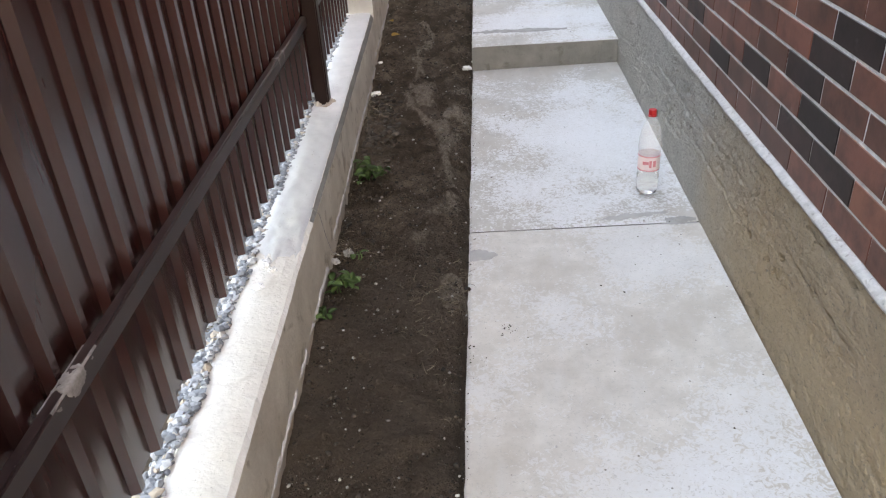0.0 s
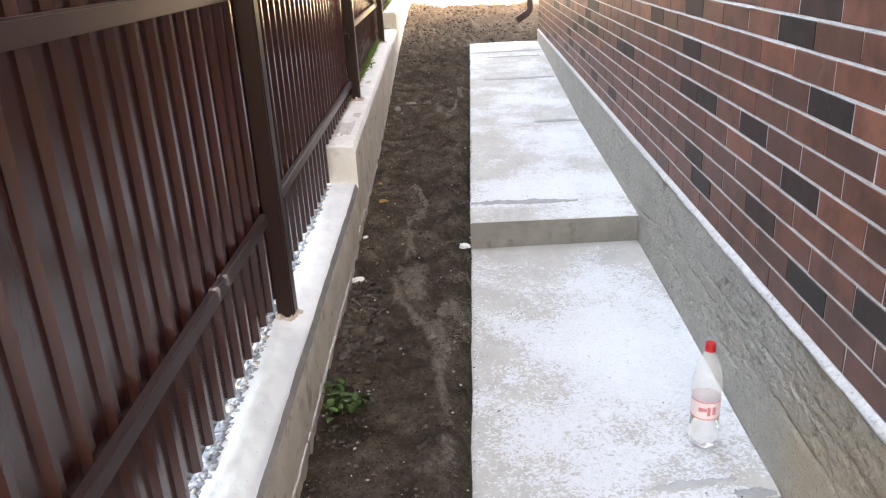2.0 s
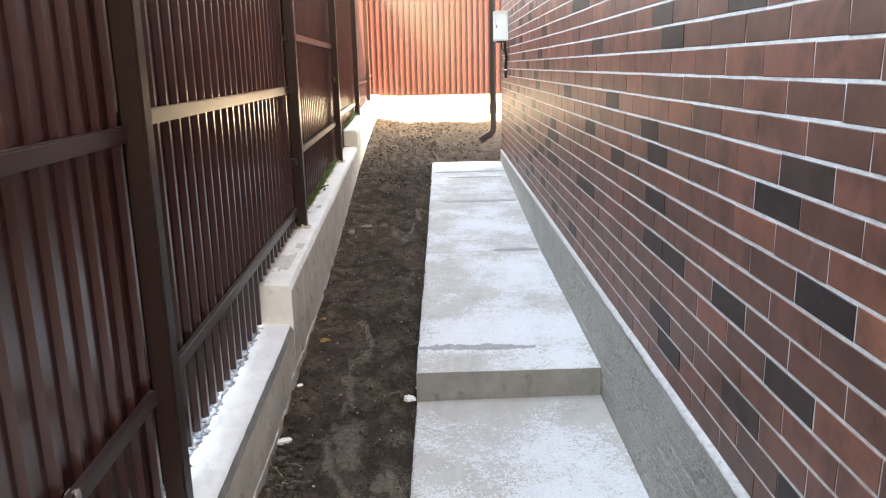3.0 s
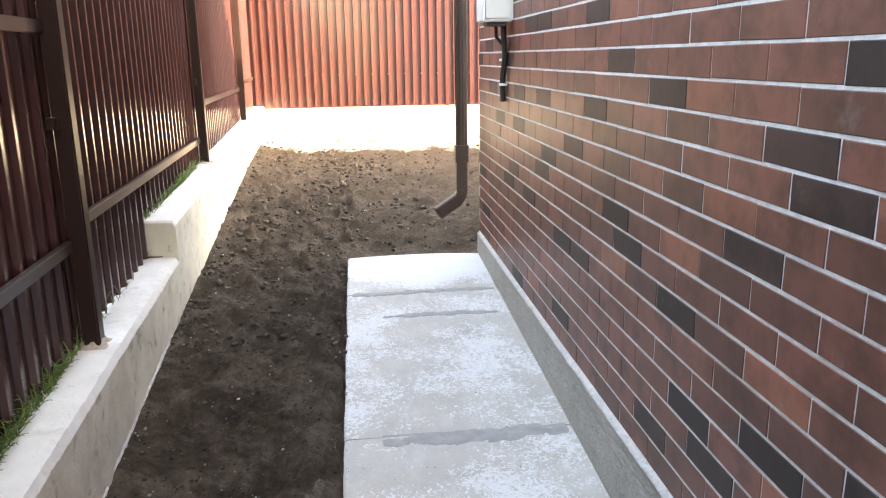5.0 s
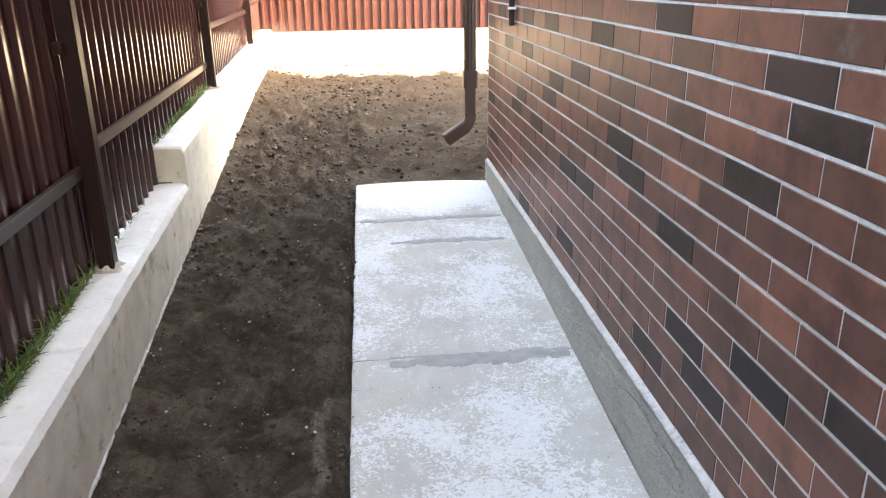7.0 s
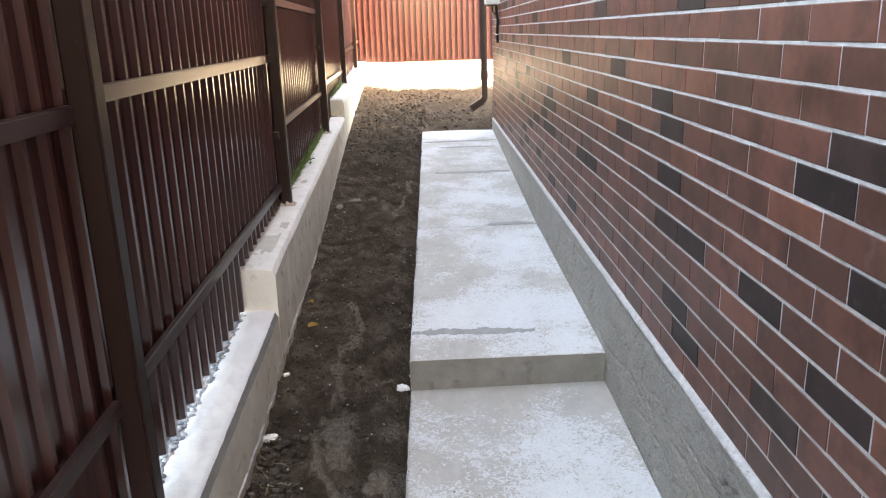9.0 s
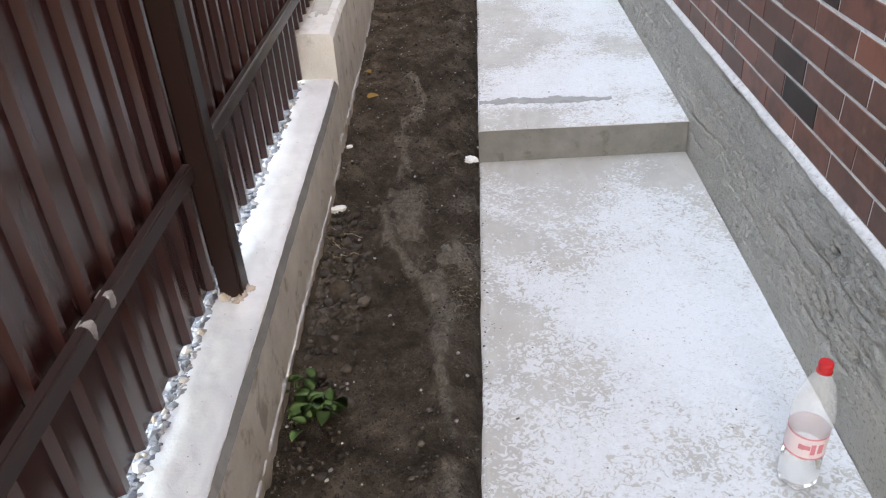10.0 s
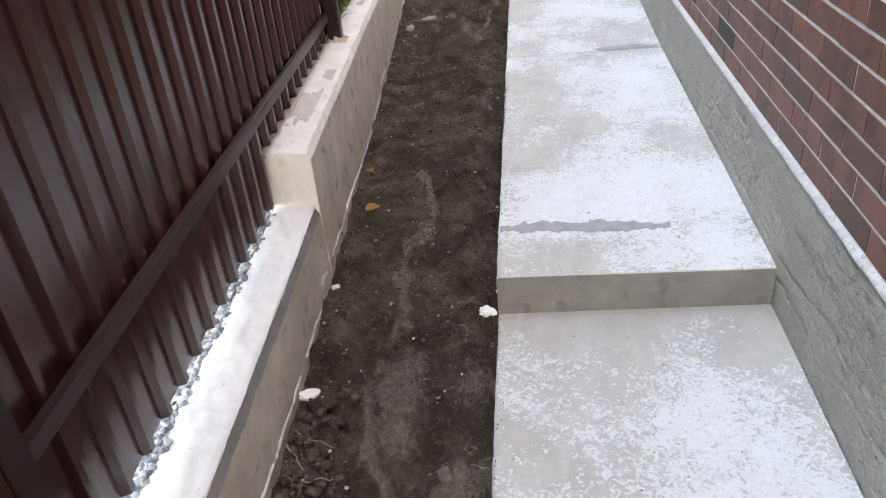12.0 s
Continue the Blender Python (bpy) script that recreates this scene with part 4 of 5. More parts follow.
for _ in range(2200):
    y = -4.6 + 16.1 * rg.random() ** 1.3
    k0 = kerb_x(y) + 0.02
    x = k0 + (0.0 - k0) * (rg.random() ** 1.5) if y < 6.8 else rg.uniform(k0, 1.8)
    crumbs.append((x, y, soil_top(x, y) + 0.006, 0.0015 + 0.006 * rg.random() ** 4))
scatter("pale_crumbs", crumbs, M_CRUMB, "scattered pale cement crumbs and chips", "debris", 7)
grit = []
for _ in range(160):
    y = rg.uniform(-4.4, 5.8)
    x = 0.03 + 0.85 * rg.random()
    grit.append((x, y, slab_z(x, y) + 0.001, 0.0012 + 0.004 * rg.random() ** 3))
for cx, cy, n in ((0.13, -2.74, 24), (0.19, -0.86, 24), (0.03, -1.2, 12), (0.02, -2.9, 12)):
    for _ in range(n):
        x, y = max(0.012, cx + rg.gauss(0, 0.018)), cy + rg.gauss(0, 0.022)
        grit.append((x, y, slab_z(x, y) + 0.0015, 0.0008 + 0.0035 * rg.random() ** 3))
for _ in range(420):
    y = rg.uniform(-4.4, 5.8)
    x = 0.006 + 0.02 * rg.random() ** 2
    grit.append((x, y, slab_z(x, y) - 0.001, 0.001 + 0.0035 * rg.random() ** 2))
scatter("path_grit", grit, M_CLOD, "bits of dry soil trodden on the path", "dirt", 8)


def strands(name, places, material, label, category, seed, width=0.0016, kind="stuff"):
    """Thin bent three-sided strands as one object; places: (x, y, z, length, rise)."""
    rnd = random.Random(seed)
    V, F = [], []
    for x, y, z, length, rise in places:
        a = rnd.uniform(0, 6.28)
        bend = rnd.uniform(-2.4, 2.4)
        p = Vector((x, y, z))
        n = 6
        base = len(V)
        for i in range(n):
            t = i / (n - 1)
            w = width * (1 - 0.7 * t)
            d = Vector((math.cos(a), math.sin(a), 0))
            side = Vector((-d.y, d.x, 0))
            V += [p + side * w, p - side * w, p + Vector((0, 0, 1.3 * w))]
            p = p + d * (length / n) * (1 - 0.5 * rise * (1 - t)) + Vector((0, 0, rise * length / n * (1 - 1.1 * t)))
            a += bend / n
        for i in range(n - 1):
            q = base + 3 * i
            F += [(q, q + 1, q + 4, q + 3), (q + 1, q + 2, q + 5, q + 4), (q + 2, q, q + 3, q + 5)]
    ob = raw(name, V, F, material)
    return tagged(ob, label, category, kind=kind)


straw = []
for cx, cy, n in ((-0.13, -2.55, 14), (-0.15, -2.75, 12), (-0.04, -2.5, 14), (-0.55, -0.75, 14), (-0.1, -0.75, 10), (-0.3, 0.2, 6), (-0.5, -2.2, 8), (-0.1, -3.0, 5), (-0.05, -1.0, 12), (0.2, 8.5, 25), (-0.4, 9.6, 25)):
    for _ in range(3 * n):
        x, y = cx + rg.gauss(0, 0.05), cy + rg.gauss(0, 0.09)
        straw.append((min(x, -0.01) if y < 6.6 else x + rg.gauss(0, 0.5), y, soil_top(x, y) + 0.008, rg.uniform(0.02, 0.075), rg.uniform(0, 0.5)))
strands("dry_straw", straw, M_STRAW, "dry roots and straw lying on the soil", "straw", 9, 0.0013)
blades = []
for _ in range(1500):
    y = rg.choice((rg.gauss(3.6, 0.5), rg.gauss(2.6, 0.5), rg.gauss(6.6, 0.45)))
    blades.append((fence_x(y, -0.082 + 0.018 * rg.random()), y, kerb_z(y) - 0.01, rg.uniform(0.05, 0.13), rg.uniform(0.8, 1.6)))
for _ in range(160):
    y = rg.gauss(6.3, 0.12)
    blades.append((kerb_x(y) + 0.03 + 0.03 * rg.random(), y, soil_top(0, y), rg.uniform(0.05, 0.11), rg.uniform(0.8, 1.6)))
for cx in (-0.9, -0.2, 0.3, 0.75, 1.0):
    for _ in range(30):
        y = 11.9 + rg.gauss(0, 0.12)
        blades.append((cx + rg.gauss(0, 0.08), y, soil_top(0, y), rg.uniform(0.05, 0.12), rg.uniform(0.8, 1.6)))
strands("grass", blades, M_GRASS, "fresh green grass growing behind the kerb", "grass", 10, 0.003)


# ---- weeds ----
def leaf_bm(length, width, droop):
    bm = bmesh.new()
    rows = []
    n = 6
    for i in range(n + 1):
        t = i / n
        w = width * (math.sin(math.pi * min(1, t * 0.93 + 0.07)) ** 0.8) * (1 - 0.35 * t)
        z = length * (0.25 * t - droop * t * t)
        rows.append([bm.verts.new((s * w, t * length, z + abs(s) * w * 0.35)) for s in (-1, -0.5, 0, 0.5, 1)])
    for a, b in zip(rows, rows[1:]):
        for i in range(4):
            bm.faces.new((a[i], a[i + 1], b[i + 1], b[i]))
    bmesh.ops.solidify(bm, geom=bm.faces[:], thickness=0.0006)
    return bm


def weed(x, y, count, size, seed, label):
    rnd = random.Random(seed)
    z = soil_top(x, y)
    w = group_at("weed", (x, y, z), label, "weed", "weeds by the kerb", local=True)
    shapes = [mesh_of(leaf_bm(size * s, size * 0.45 * s, d), "leaf", M_LEAF, True) for s, d in ((1.0, 0.35), (0.8, 0.2), (1.15, 0.5))]
    for i in range(count):
        lf = new("leaf", shapes[i % 3])
        lf.parent = w
        ring = i / count
        lf.matrix_basis = pose(rnd.gauss(0, size * 0.62), rnd.gauss(0, size * 0.62), 0.01 + size * 0.9 * ring, rnd.uniform(0, 35), rnd.uniform(-20, 20), i * 137.5 + rnd.uniform(-20, 20))
    bm = bmesh.new()
    for i in range(4):
        r = bmesh.ops.create_cone(bm, cap_ends=True, segments=6, radius1=0.0022, radius2=0.001, depth=size)
        bmesh.ops.transform(bm, matrix=pose(rnd.gauss(0, 0.008), rnd.gauss(0, 0.008), size * 0.45, rnd.uniform(-25, 25), rnd.uniform(-25, 25), 0), verts=r["verts"])
    part("stem", bm, M_LEAF, w)
    return w


weed(-0.466, -1.585, 32, 0.050, 1, "bushy green weed in the soil beside the kerb")
weed(-0.54, -1.47, 5, 0.042, 2, "small green weed seedling at the kerb foot")
weed(-0.455, -2.50, 24, 0.040, 3, "drooping grey-green weed at the kerb foot")
weed(-0.485, -2.70, 16, 0.030, 4, "low grey-green weed at the kerb foot")
weed(-0.42, -2.28, 3, 0.030, 5, "single bright green weed leaf standing in soil")
weed(kerb_x(2.75) - 0.10, 2.75, 6, 0.04, 6, "small weed overhanging the kerb top").location.z = kerb_z(2.75)


# ---- litter ----
def lump(name, x, y, z, size, material, label, category, seed):
    rnd = random.Random(seed)
    bm = bmesh.new()
    bmesh.ops.create_icosphere(bm, subdivisions=3, radius=1)
    for v in bm.verts:
        k = 1 + 0.45 * noise.noise(v.co * 1.9 + Vector((seed * 3.1, 0, 0))) + 0.35 * noise.noise(v.co * 4.3 + Vector((0, seed * 2.1, 0)))
        v.co = Vector((v.co.x * size[0] * k, v.co.y * size[1] * k, v.co.z * size[2] * k))
    bm.transform(Matrix.Rotation(rnd.uniform(0, 3), 4, 'Z'))
    ob = part(name, bm, material, None, "", False)
    ob.location = (x, y, max(z, soil_top(x, y) + 0.4 * size[2]))
    return tagged(ob, label, category)


lump("foam_scrap", -0.572, -0.44, 0.012, (0.035, 0.018, 0.012), M_FOAM, "torn scrap of white foam on the soil", "litter", 1)
lump("foam_scrap", -0.035, -0.03, 0.012, (0.03, 0.022, 0.014), M_FOAM, "crumpled white scrap beside the path step", "litter", 2)
lump("foam_scrap", -0.60, 0.12, 0.03, (0.016, 0.011, 0.008), M_FOAM, "tiny white foam chip on the soil", "litter", 3)
lump("stone", -0.16, -1.05, 0.01, (0.022, 0.016, 0.008), M_DIRTYSTONE, "flat grey stone pressed into the soil", "stone", 4)
lump("stone", -0.46, -2.27, 0.008, (0.024, 0.018, 0.014), M_STONE, "pale grey stone beside the kerb", "stone", 5)
lump("stone", -0.50, -2.33, 0.008, (0.018, 0.014, 0.010), M_CRUMB, "whitish stone beside the kerb", "stone", 6)
lump("stone", -0.55, 3.2, float(ground_z(3.2)) + 0.015, (0.05, 0.035, 0.02), M_STONE, "flat grey stone on the soil", "stone", 8)
lump("stone", -0.66, 3.0, float(ground_z(3.0)) + 0.02, (0.03, 0.025, 0.02), M_STONE, "grey stone near the kerb foot", "stone", 9)
lump("stone", -0.12, -0.75, 0.01, (0.03, 0.02, 0.010), M_DIRTYSTONE, "small clay-coated stone near the path", "stone", 10)
bm = leaf_bm(0.07, 0.03, 0.25)
lf = part("dead_leaf", bm, M_YELLOW)
lf.matrix_world = pose(-0.58, 0.66, soil_top(-0.58, 0.66) + 0.012, 0, 8, -60)
tagged(lf, "curled yellow dead leaf on the soil", "leaf")
bm = leaf_bm(0.05, 0.02, 0.3)
lf = part("dead_leaf", bm, M_YELLOW)
lf.matrix_world = pose(-0.60, 1.0, soil_top(-0.60, 1.0) + 0.012, 0, -8, 40)
tagged(lf, "small dry leaf on the soil by the kerb", "leaf")
bm = bmesh.new()
r = bmesh.ops.create_cone(bm, cap_ends=True, segments=7, radius1=0.010, radius2=0.007, depth=0.26)
for v in bm.verts:
    v.co.x += 0.02 * math.sin(v.co.z * 14)
st = part("stick", bm, M_BARK)
st.matrix_world = pose(-0.52, 3.15, float(ground_z(3.15)) + 0.035, 90, 0, 80)
tagged(st, "short reddish broken stick lying on the soil", "stick")


def root(x, y, heading, length, seed):
    """A thin dry root that wanders over the soil."""
    rnd = random.Random(seed)
    pts = []
    for i in range(9):
        pts.append((x, y, soil_top(x, y) + 0.012 + 0.006 * math.sin(i * 1.3 + seed)))
        heading += rnd.uniform(-0.45, 0.45)
        x, y = x + length / 9 * math.cos(heading), y + length / 9 * math.sin(heading)
    ob = part("root", tube(pts, 0.0019, 6), M_ROOT, None, "", True)
    return tagged(ob, "thin pale dry root lying on the soil", "root", "dry roots on the soil")


for x, y, heading, length, seed in ((-0.57, -0.60, -0.4, 0.17, 1), (-0.58, -0.66, -1.3, 0.16, 2), (-0.50, -0.78, 0.5, 0.09, 3), (-0.13, -0.10, -0.2, 0.10, 4), (-0.14, 0.02, -0.5, 0.07, 5), (-0.06, 0.62, 0.1, 0.06, 6)):
    root(x, y, heading, length, seed)


cord = part("cord", tube([(kerb_x(-2.45) - 0.01, -2.45, kerb_z(-2.45) + 0.004), (kerb_x(-2.44) + 0.010, -2.44, kerb_z(-2.44) - 0.03), (kerb_x(-2.40) + 0.012, -2.40, 0.16),
                          (kerb_x(-2.35) + 0.016, -2.35, 0.06), (kerb_x(-2.30) + 0.035, -2.30, 0.015)], 0.0013, 6), M_SPLASH)
tagged(cord, "thin pale cord hanging down the kerb face", "cord")
for x, y, r, sd in ((kerb_x(-2.80) - 0.105, -2.80, 0.019, 31), (kerb_x(-2.82) - 0.075, -2.84, 0.012, 32), (kerb_x(-2.92) - 0.10, -2.93, 0.014, 33)):
    lump("cement_lump", x, y, kerb_z(y) + 0.004, (r, r * 1.3, 0.007), M_SKIM, "grey lump of cement stuck on the kerb", "cement", sd)


# ---- bottle ----
def lathe(profile, seg=32, flute=0.0, count=5, caps=True):
    bm = bmesh.new()
    rings = []
    for r, z in profile:
        ring = []
        for i in range(seg):
            a = 2 * math.pi * i / seg
            rr = r * (1 - flute * (0.5 + 0.5 * math.cos(a * count)) * max(0, 1 - z / 0.03))
            ring.append(bm.verts.new((rr * math.cos(a), rr * math.sin(a), z)))
        rings.append(ring)
    for a, b in zip(rings, rings[1:]):
        for i in range(seg):
            j = (i + 1) % seg
            bm.faces.new((a[i], a[j], b[j], b[i]))
    if caps:
        bm.faces.new(rings[0][::-1])
        bm.faces.new(rings[-1])
    return bm


def make_bottle():
    b = group_at("plastic_bottle", (0.748, -1.825, slab_z(0.748, -1.825) + 0.004), "clear plastic water bottle with red cap and pink label", "bottle", local=True)
    b.scale = (1.03, 1.03, 1.04)
    outer = [(0.030, 0.0), (0.040, 0.006), (0.0445, 0.02), (0.0445, 0.06), (0.0430, 0.10), (0.0425, 0.11), (0.0425, 0.17), (0.0445, 0.185), (0.0455, 0.205), (0.0440, 0.230),
             (0.0390, 0.260), (0.0300, 0.290), (0.0200, 0.312), (0.0140, 0.322), (0.0132, 0.332)]
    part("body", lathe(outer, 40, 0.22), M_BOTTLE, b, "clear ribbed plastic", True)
    inner = [(max(0.004, r - 0.0012), z + 0.0015) for r, z in outer if z < 0.075]
    part("water", lathe(inner + [(0.0428, 0.082)], 40, 0.2), M_WATER, b, "clear still water", True)
    part("label", lathe([(0.0430, 0.109), (0.0434, 0.110), (0.0434, 0.170), (0.0430, 0.171)], 40, caps=False), M_LABEL, b, "pale pink paper label")
    for z in (0.109, 0.167):
        part("label_border", lathe([(0.0436, z), (0.0438, z + 0.001), (0.0438, z + 0.0035), (0.0434, z + 0.0045)], 40, caps=False), M_LABELRED, b, "thin red printed line")
    for a0, w, z, h in ((-1.25, 0.012, 0.128, 0.026), (-1.62, 0.010, 0.125, 0.030), (-1.95, 0.016, 0.138, 0.012), (-2.2, 0.012, 0.136, 0.014)):
        bm = box((0.001, w, h), (0.0436, 0, z + h / 2), 0.0002, 1)
        bm.transform(Matrix.Rotation(a0, 4, 'Z'))
        part("print_bar", bm, M_LABELRED, b, "faded red print")
    part("collar", lathe([(0.0150, 0.326), (0.0165, 0.327), (0.0165, 0.330), (0.0150, 0.331)], 24), M_RED, b)
    cap = lathe([(0.0150, 0.332), (0.0152, 0.333), (0.0152, 0.350), (0.0140, 0.352)], 36, 0.0)
    part("cap", cap, M_RED, b, "red screw cap")
    return b


make_bottle()


# ---- downpipe ----
def fluted(half, flutes=3, deep=0.004):
    pts = []
    n = 8 * flutes
    for i in range(n):
        a = 2 * math.pi * i / n
        c, s = math.cos(a), math.sin(a)
        k = half / max(abs(c), abs(s)) * (1 - 0.12 * abs(math.sin(2 * a)) ** 4)
        k -= deep * (0.5 + 0.5 * math.cos(i * math.pi))
        pts.append((k * c, k * s))
    return pts


def ring(half, w=0.0):
    return [(u * half, v * half) for u, v in ((-1, -0.8), (-0.8, -1), (0.8, -1), (1, -0.8), (1, 0.8), (0.8, 1), (-0.8, 1), (-1, 0.8))]


def make_pipe():
    x, y = 0.825, 6.84
    p = group_at("downpipe", (x, y, 0.6), "dark brown plastic rain downpipe with a bent outlet", "downpipe")
    part("pipe", sweep([(x, y, 4.98), (x, y, 3.0), (x, y, 1.0)], fluted(0.042)), M_GUTTER, p)
    part("lower_pipe", sweep([(x, y, 1.02), (x, y, 0.80)], ring(0.038)), M_GUTTER, p)
    part("collar", sweep([(x, y, 1.10), (x, y, 1.095), (x, y, 0.985), (x, y, 0.98)], ring(0.049)), M_GUTTER, p)
    bend = [(x, y, 0.81)] + [(x - 0.10 * (1 - math.cos(a)), y - 0.02 * a, 0.79 - 0.10 * math.sin(a)) for a in (0.0, 0.2, 0.4, 0.6, 0.8, 1.0)]
    part("elbow", sweep(bend, ring(0.040)), M_GUTTER, p)
    e = Vector(bend[-1])
    part("outlet", sweep([e + Vector((0.01, 0, 0.006)), e + Vector((-0.06, -0.015, -0.035)), e + Vector((-0.135, -0.03, -0.082))], ring(0.044)), M_GUTTER, p)
    for z in (2.97, 2.52):
        part("bracket", box((0.12, 0.02, 0.02), (x + 0.08, y - 0.22, z), 0.003), M_POST, p)
        part("clamp", sweep([(x, y, z - 0.012), (x, y, z + 0.012)], ring(0.047)), M_POST, p)
    bm = bmesh.new()
    r = bmesh.ops.create_cone(bm, cap_ends=True, segments=6, radius1=0.002, radius2=0.002, depth=0.12)
    bm.transform(pose(x + 0.07, y - 0.05, 1.04, 0, 88, 20))
    part("tie_wire", bm, M_RAIL, p, "thin binding wire")
    return p


make_pipe()


def make_meter():
    b = group_at("meter_box", (0.84, 5.6, 1.87), "pale grey electricity meter box on the brick wall", "meter box")
    part("case", box((0.158, 0.22, 0.315), (0.84, 5.62, 2.03), 0.008, 3), M_WHITE, b)
    part("lid", box((0.168, 0.24, 0.012), (0.836, 5.615, 2.193), 0.004), M_WHITE, b, "overhanging grey lid")
    part("door", box((0.132, 0.006, 0.285), (0.838, 5.507, 2.03), 0.003), M_WHITE, b)
    part("latch", box((0.012, 0.008, 0.03), (0.785, 5.503, 2.03), 0.002), M_BLACK, b, "small dark latch")
    part("gland", box((0.11, 0.12, 0.02), (0.84, 5.6, 1.862), 0.004), M_BLACK, b, "black cable gland plate")
    c = group_at("cable_bundle", (0.9, 5.7, 1.45), "black cables tied against the brick wall", "cable")
    part("cable", tube([(0.885, 5.60, 1.855), (0.89, 5.62, 1.78), (0.905, 5.66, 1.70), (0.90, 5.70, 1.58), (0.905, 5.72, 1.46)], 0.016), M_BLACK, c)
    part("cable", tube([(0.84, 5.58, 1.855), (0.845, 5.60, 1.80), (0.88, 5.64, 1.765), (0.90, 5.66, 1.80), (0.905, 5.68, 1.70), (0.905, 5.71, 1.5)], 0.009), M_BLACK, c)
    for z in (1.68, 1.55):
        part("cable_tie", tube([(0.902, 5.69, z - 0.006), (0.902, 5.69, z + 0.006)], 0.024, 12), M_WHITE, c, "white cable tie")


make_meter()


# ---- beyond the back fence ----
def tree(x, y, z, height, spread, seed, count):
    rnd = random.Random(seed)
    t = group_at("tree", (x, y, z), "sunlit yellow-green garden tree behind the back fence", "tree", "trees behind the fence", local=True)
    bm = bmesh.new()
    tips = []

    def limb(a, b, r0, r1):
        d = b - a
        q = d.to_track_quat('Z', 'Y').to_matrix().to_4x4()
        r = bmesh.ops.create_cone(bm, cap_ends=True, segments=8, radius1=r0, radius2=r1, depth=d.length)
        bmesh.ops.transform(bm, matrix=Matrix.Translation((a + b) / 2) @ q, verts=r["verts"])
    top = Vector((rnd.uniform(-0.2, 0.2), 0, height * 0.55))
    limb(Vector((0, 0, -0.1)), top, 0.14, 0.08)
    for i in range(11):
        s = Vector((0, 0, 0)).lerp(top, rnd.uniform(0.45, 1.0))
        a = i * 2.4
        e = s + Vector((math.cos(a) * spread * rnd.uniform(0.4, 0.8), math.sin(a) * spread * rnd.uniform(0.4, 0.8), height * rnd.uniform(0.12, 0.42)))
        limb(s, e, 0.05, 0.02)
        for _ in range(3):
            f = e + Vector((rnd.gauss(0, 0.5), rnd.gauss(0, 0.5), rnd.uniform(0.0, 0.7)))
            limb(e, f, 0.018, 0.007)
            tips += [f, e.lerp(f, 0.5), s.lerp(e, 0.75)]
    part("trunk", bm, M_BARK, t)
    V, F = [], []
    for _ in range(count):
        c = rnd.choice(tips) + Vector((rnd.gauss(0, 0.33), rnd.gauss(0, 0.33), rnd.gauss(0, 0.26)))
        s = rnd.uniform(0.04, 0.085)
        m = Euler((rnd.uniform(0, 6), rnd.uniform(0, 6), rnd.uniform(0, 6))).to_matrix()
        b = len(V)
        V += [c + m @ Vector(v) * s for v in ((0, -1, 0), (0.5, 0, 0.15), (0, 1.1, 0), (-0.5, 0, 0.15))]
        F.append((b, b + 1, b + 2, b + 3))
    raw("crown", V, F, M_TREE, t)


tree(0.6, 21.0, 0.7, 7.5, 2.4, 1, 9000)
tree(3.2, 24.0, 0.7, 8.5, 2.6, 2, 8000)
tree(-1.0, 27.0, 0.7, 8.0, 2.4, 3, 7000)
tree(6.5, 20.0, 0.7, 7.0, 2.3, 4, 5000)


def neighbour_house():
    h = group_at("neighbour_house", (-3.3, 23.0, 0.7), "pale plastered small house beyond the fence", "house")
    part("wall", box((3.2, 4.0, 4.2), (-3.0, 23.0, 2.7), 0.02), M_HOUSE, h)
    bm = bmesh.new()
    pr = [(-4.85, 4.7), (-3.0, 6.0), (-1.15, 4.7), (-1.15, 4.85), (-3.0, 6.17), (-4.85, 4.85)]
    f0 = [bm.verts.new((x, 20.7, z)) for x, z in pr]
    f1 = [bm.verts.new((x, 25.3, z)) for x, z in pr]
    for i in range(6):
        j = (i + 1) % 6
        bm.faces.new((f0[i], f0[j], f1[j], f1[i]))
    bm.faces.new(f0[::-1])
    bm.faces.new(f1)
    part("roof", bm, M_HOUSE, h)
    win = part("window", box((0.7, 0.06, 1.0), (-2.1, 20.98, 3.6), 0.01), M_DARKGLASS, h)
    part("window_frame", box((0.8, 0.03, 0.06), (-2.1, 20.96, 3.07), 0.005), M_WHITE, win)


neighbour_house()


def shed():
    s = group_at("garden_shed", (1.0, 16.5, 0.7), "low brown board shed behind the back fence", "shed")
    for i in range(22):
        part("board", box((0.15, 0.03, 2.6), (-0.3 + 0.16 * i, 16.0, 2.0), 0.004), M_BOARD, s)
    part("roof", box((3.9, 2.4, 0.06), (1.4, 17.0, 3.36), 0.01), M_ROOF, s)


shed()


# ---- bricks of the house wall ----
COURSE, PITCH, BL, BH = 0.0803, 0.2505, 0.2456, 0.0728
DARK = [(1, -2.77), (1, -2.02), (1, -1.02), (1, 0.98), (2, -2.4), (2, -1.65), (2, -0.9), (2, 3.11), (3, -2.77), (4, -1.9), (5, -1.52), (5, -1.02), (5, -0.77), (5, 0.73),
        (7, -2.02), (7, -0.77), (8, -2.4), (8, -0.15), (9, -1.77), (9, 0.48), (10, -1.9), (10, -0.65), (11, -0.02), (11, 1.23), (12, 2.86), (13, 2.24), (13, 3.49), (14, -0.9), (15, -0.77)]
ORANGE = [(4, -2.15), (4, -1.4), (5, -2.52), (6, -2.4), (7, -2.27), (8, -2.15), (8, -1.65), (8, -0.9), (8, 0.1), (9, -0.27), (9, 0.73), (11, -1.02), (12, -0.4), (10, 3.11), (11, 2.49), (8, 3.36), (10, 1.61)]


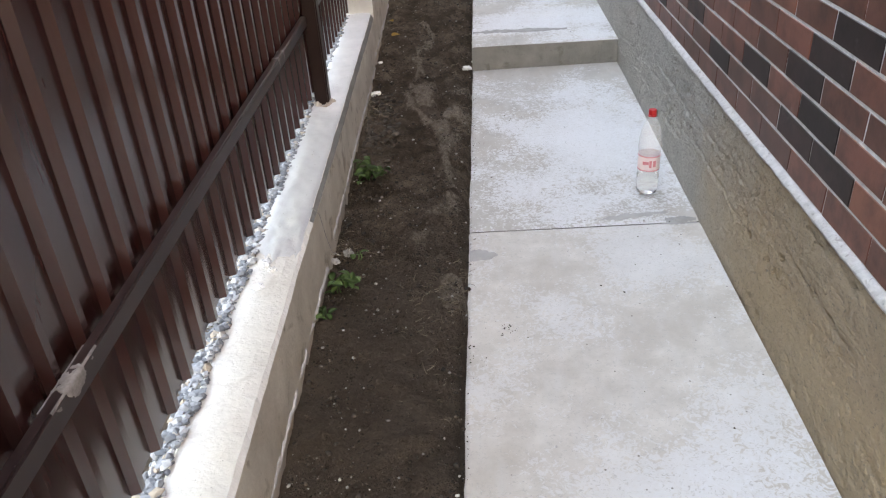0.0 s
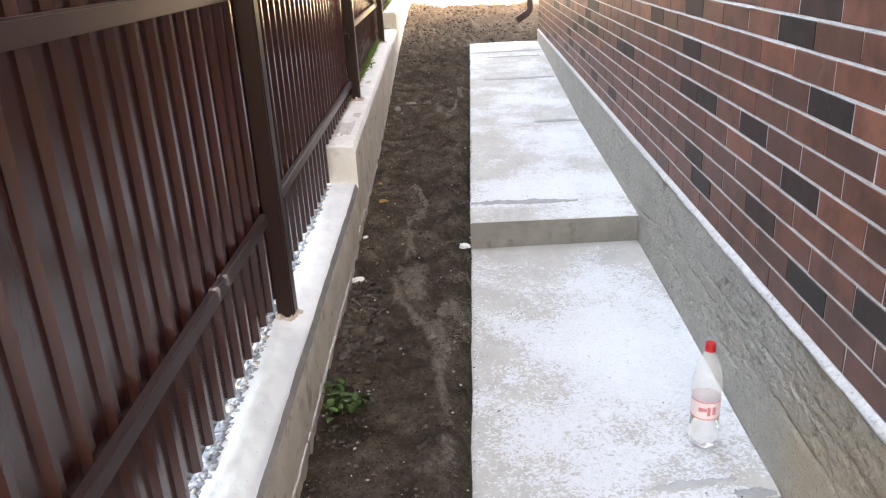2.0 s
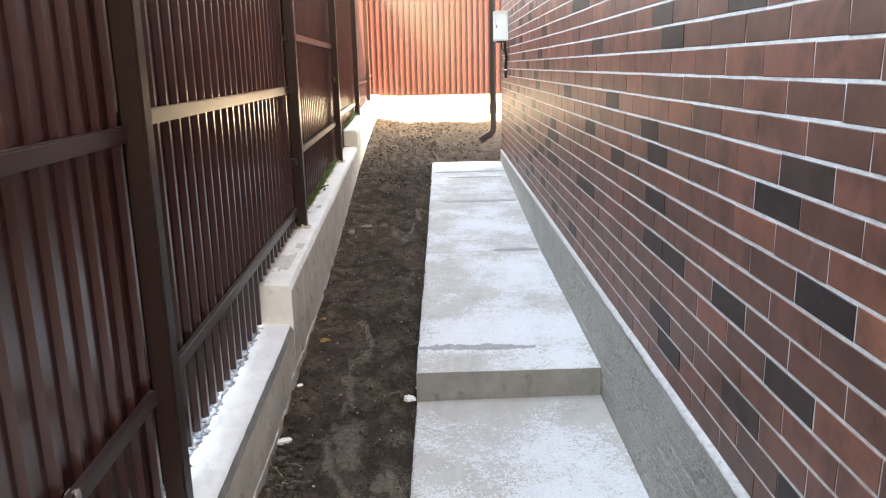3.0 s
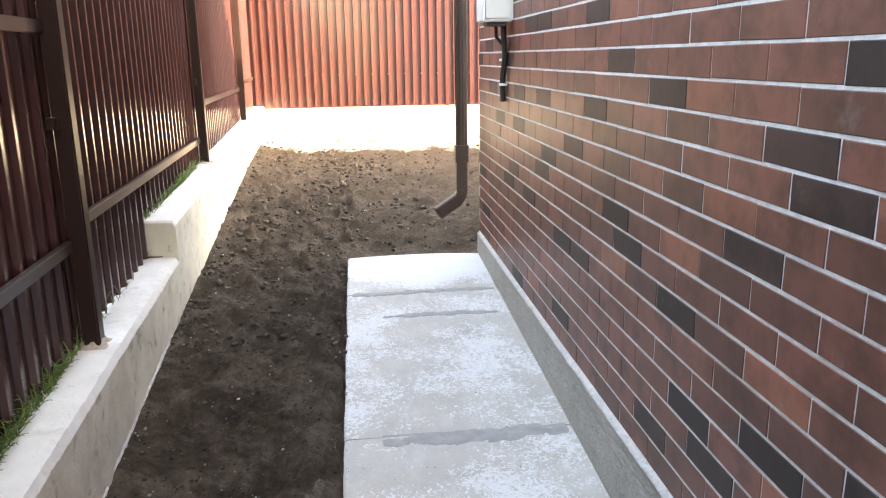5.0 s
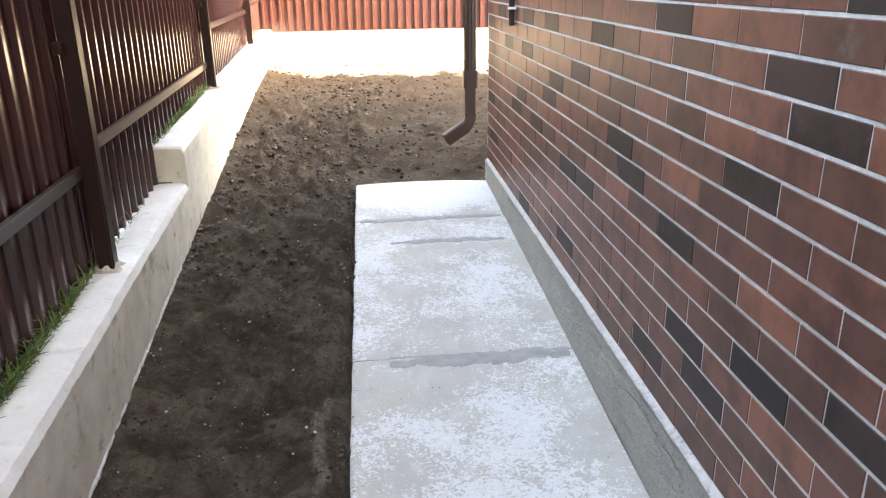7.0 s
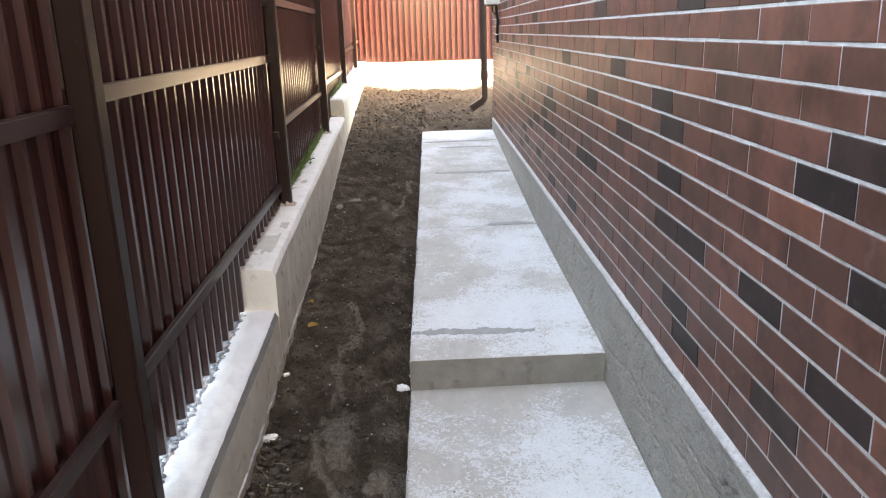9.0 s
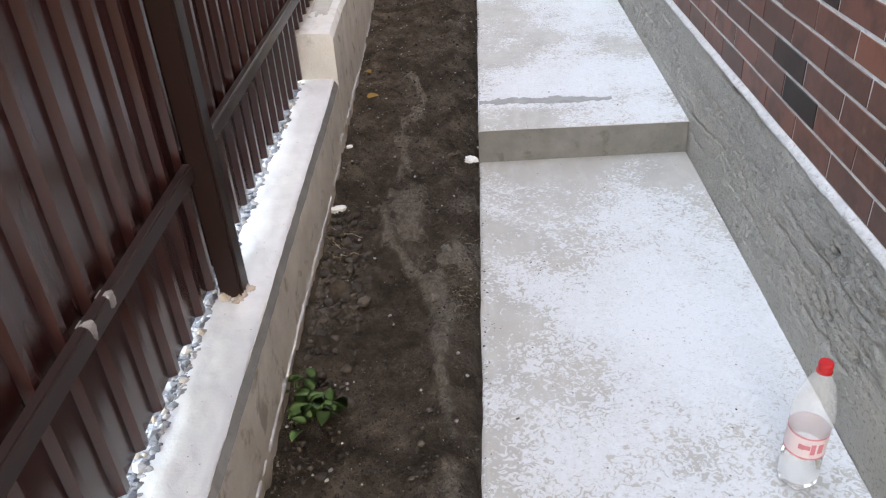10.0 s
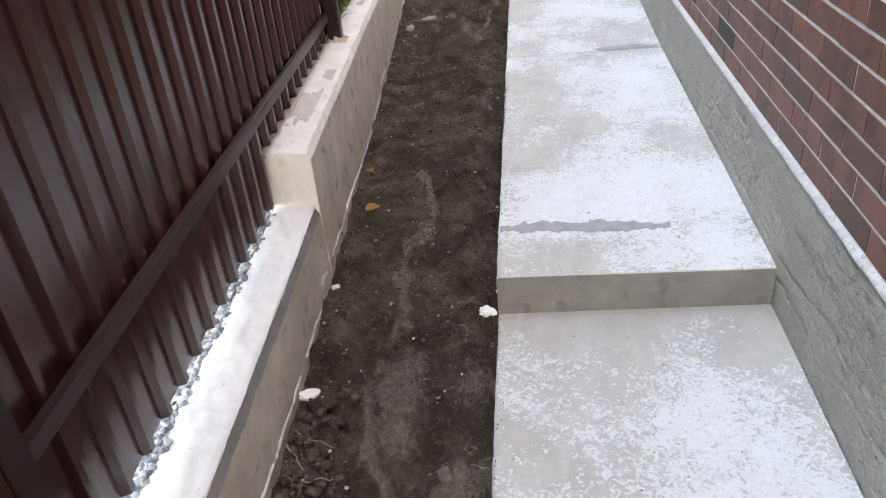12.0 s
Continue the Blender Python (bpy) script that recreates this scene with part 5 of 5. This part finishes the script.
def brick_shape(seed):
    rnd = random.Random(seed)
    bm = bmesh.new()
    r = bmesh.ops.create_cube(bm, size=1)
    bmesh.ops.scale(bm, vec=(0.05, BL, BH), verts=r["verts"])
    for v in bm.verts:
        v.co += Vector((0, rnd.uniform(-0.0018, 0.0012), rnd.uniform(-0.0012, 0.0012)))
    front = [e for e in bm.edges if all(v.co.x < 0 for v in e.verts)]
    bmesh.ops.bevel(bm, geom=front, offset=0.0018, segments=1, affect='EDGES')
    return bm


def brick_kind(row, y, rnd):
    for kind, places in (("dark", DARK), ("orange", ORANGE)):
        for r, c in places:
            if r == row and abs(c - y) < PITCH / 2:
                return kind
    v = rnd.random()
    if -2.8 < y < 1.0 and row < 14:
        return "dark" if v < 0.02 else "brown"
    return "dark" if v < 0.13 else ("orange" if v < 0.18 else "brown")


def lay_bricks():
    rnd = random.Random(12)
    shapes = {k: [mesh_of(brick_shape(10 * i + j), "brick", BRICK[k, False]) for j in range(4)] for i, k in enumerate(("brown", "dark", "orange"))}
    kinds = ["brown", "dark", "orange"]
    V, F, mats = [], [], []
    cubes = []
    for j in range(4):
        bm = brick_shape(50 + j)
        bm.verts.index_update()
        cubes.append((np.array([v.co for v in bm.verts]), [[v.index for v in f.verts] for f in bm.faces]))
        bm.free()
    for row in range(55):
        z = 0.5215 + COURSE * row + BH / 2
        phase = (-1.772 if row % 2 else -1.65) + rnd.uniform(-0.006, 0.006)
        y = phase - PITCH * math.ceil((phase + 6.5) / PITCH)
        while y < WALL_END + BL / 2:
            lo, hi = y - BL / 2, min(y + BL / 2, WALL_END - 0.001)
            if hi - lo > 0.03:
                kind = brick_kind(row, y, rnd)
                x = WALL + 0.025 + rnd.uniform(-0.0006, 0.0009)
                near = -3.2 < y < 0.5 and row < 19
                full = hi - lo > BL - 0.004
                if near and full:
                    ob = new("brick", rnd.choice(shapes[kind]))
                    ob.parent = wall
                    ob.matrix_basis = Matrix.Translation((x, y, z)) @ Euler((rnd.gauss(0, 0.003), rnd.gauss(0, 0.002), rnd.gauss(0, 0.002))).to_matrix().to_4x4()
                else:
                    C, faces = cubes[rnd.randrange(4)]
                    P = C * np.array([1, (hi - lo) / BL, 1]) + np.array([x, (lo + hi) / 2, z])
                    b = len(V)
                    V += P.tolist()
                    F += [[b + i for i in f] for f in faces]
                    mats += [kinds.index(kind)] * len(faces)
            y += PITCH
    ob = raw("bricks", V, F, [BRICK[k, True] for k in kinds], wall)
    ob.data.polygons.foreach_set("material_index", mats)
    tagged(ob, kind="stuff")


lay_bricks()
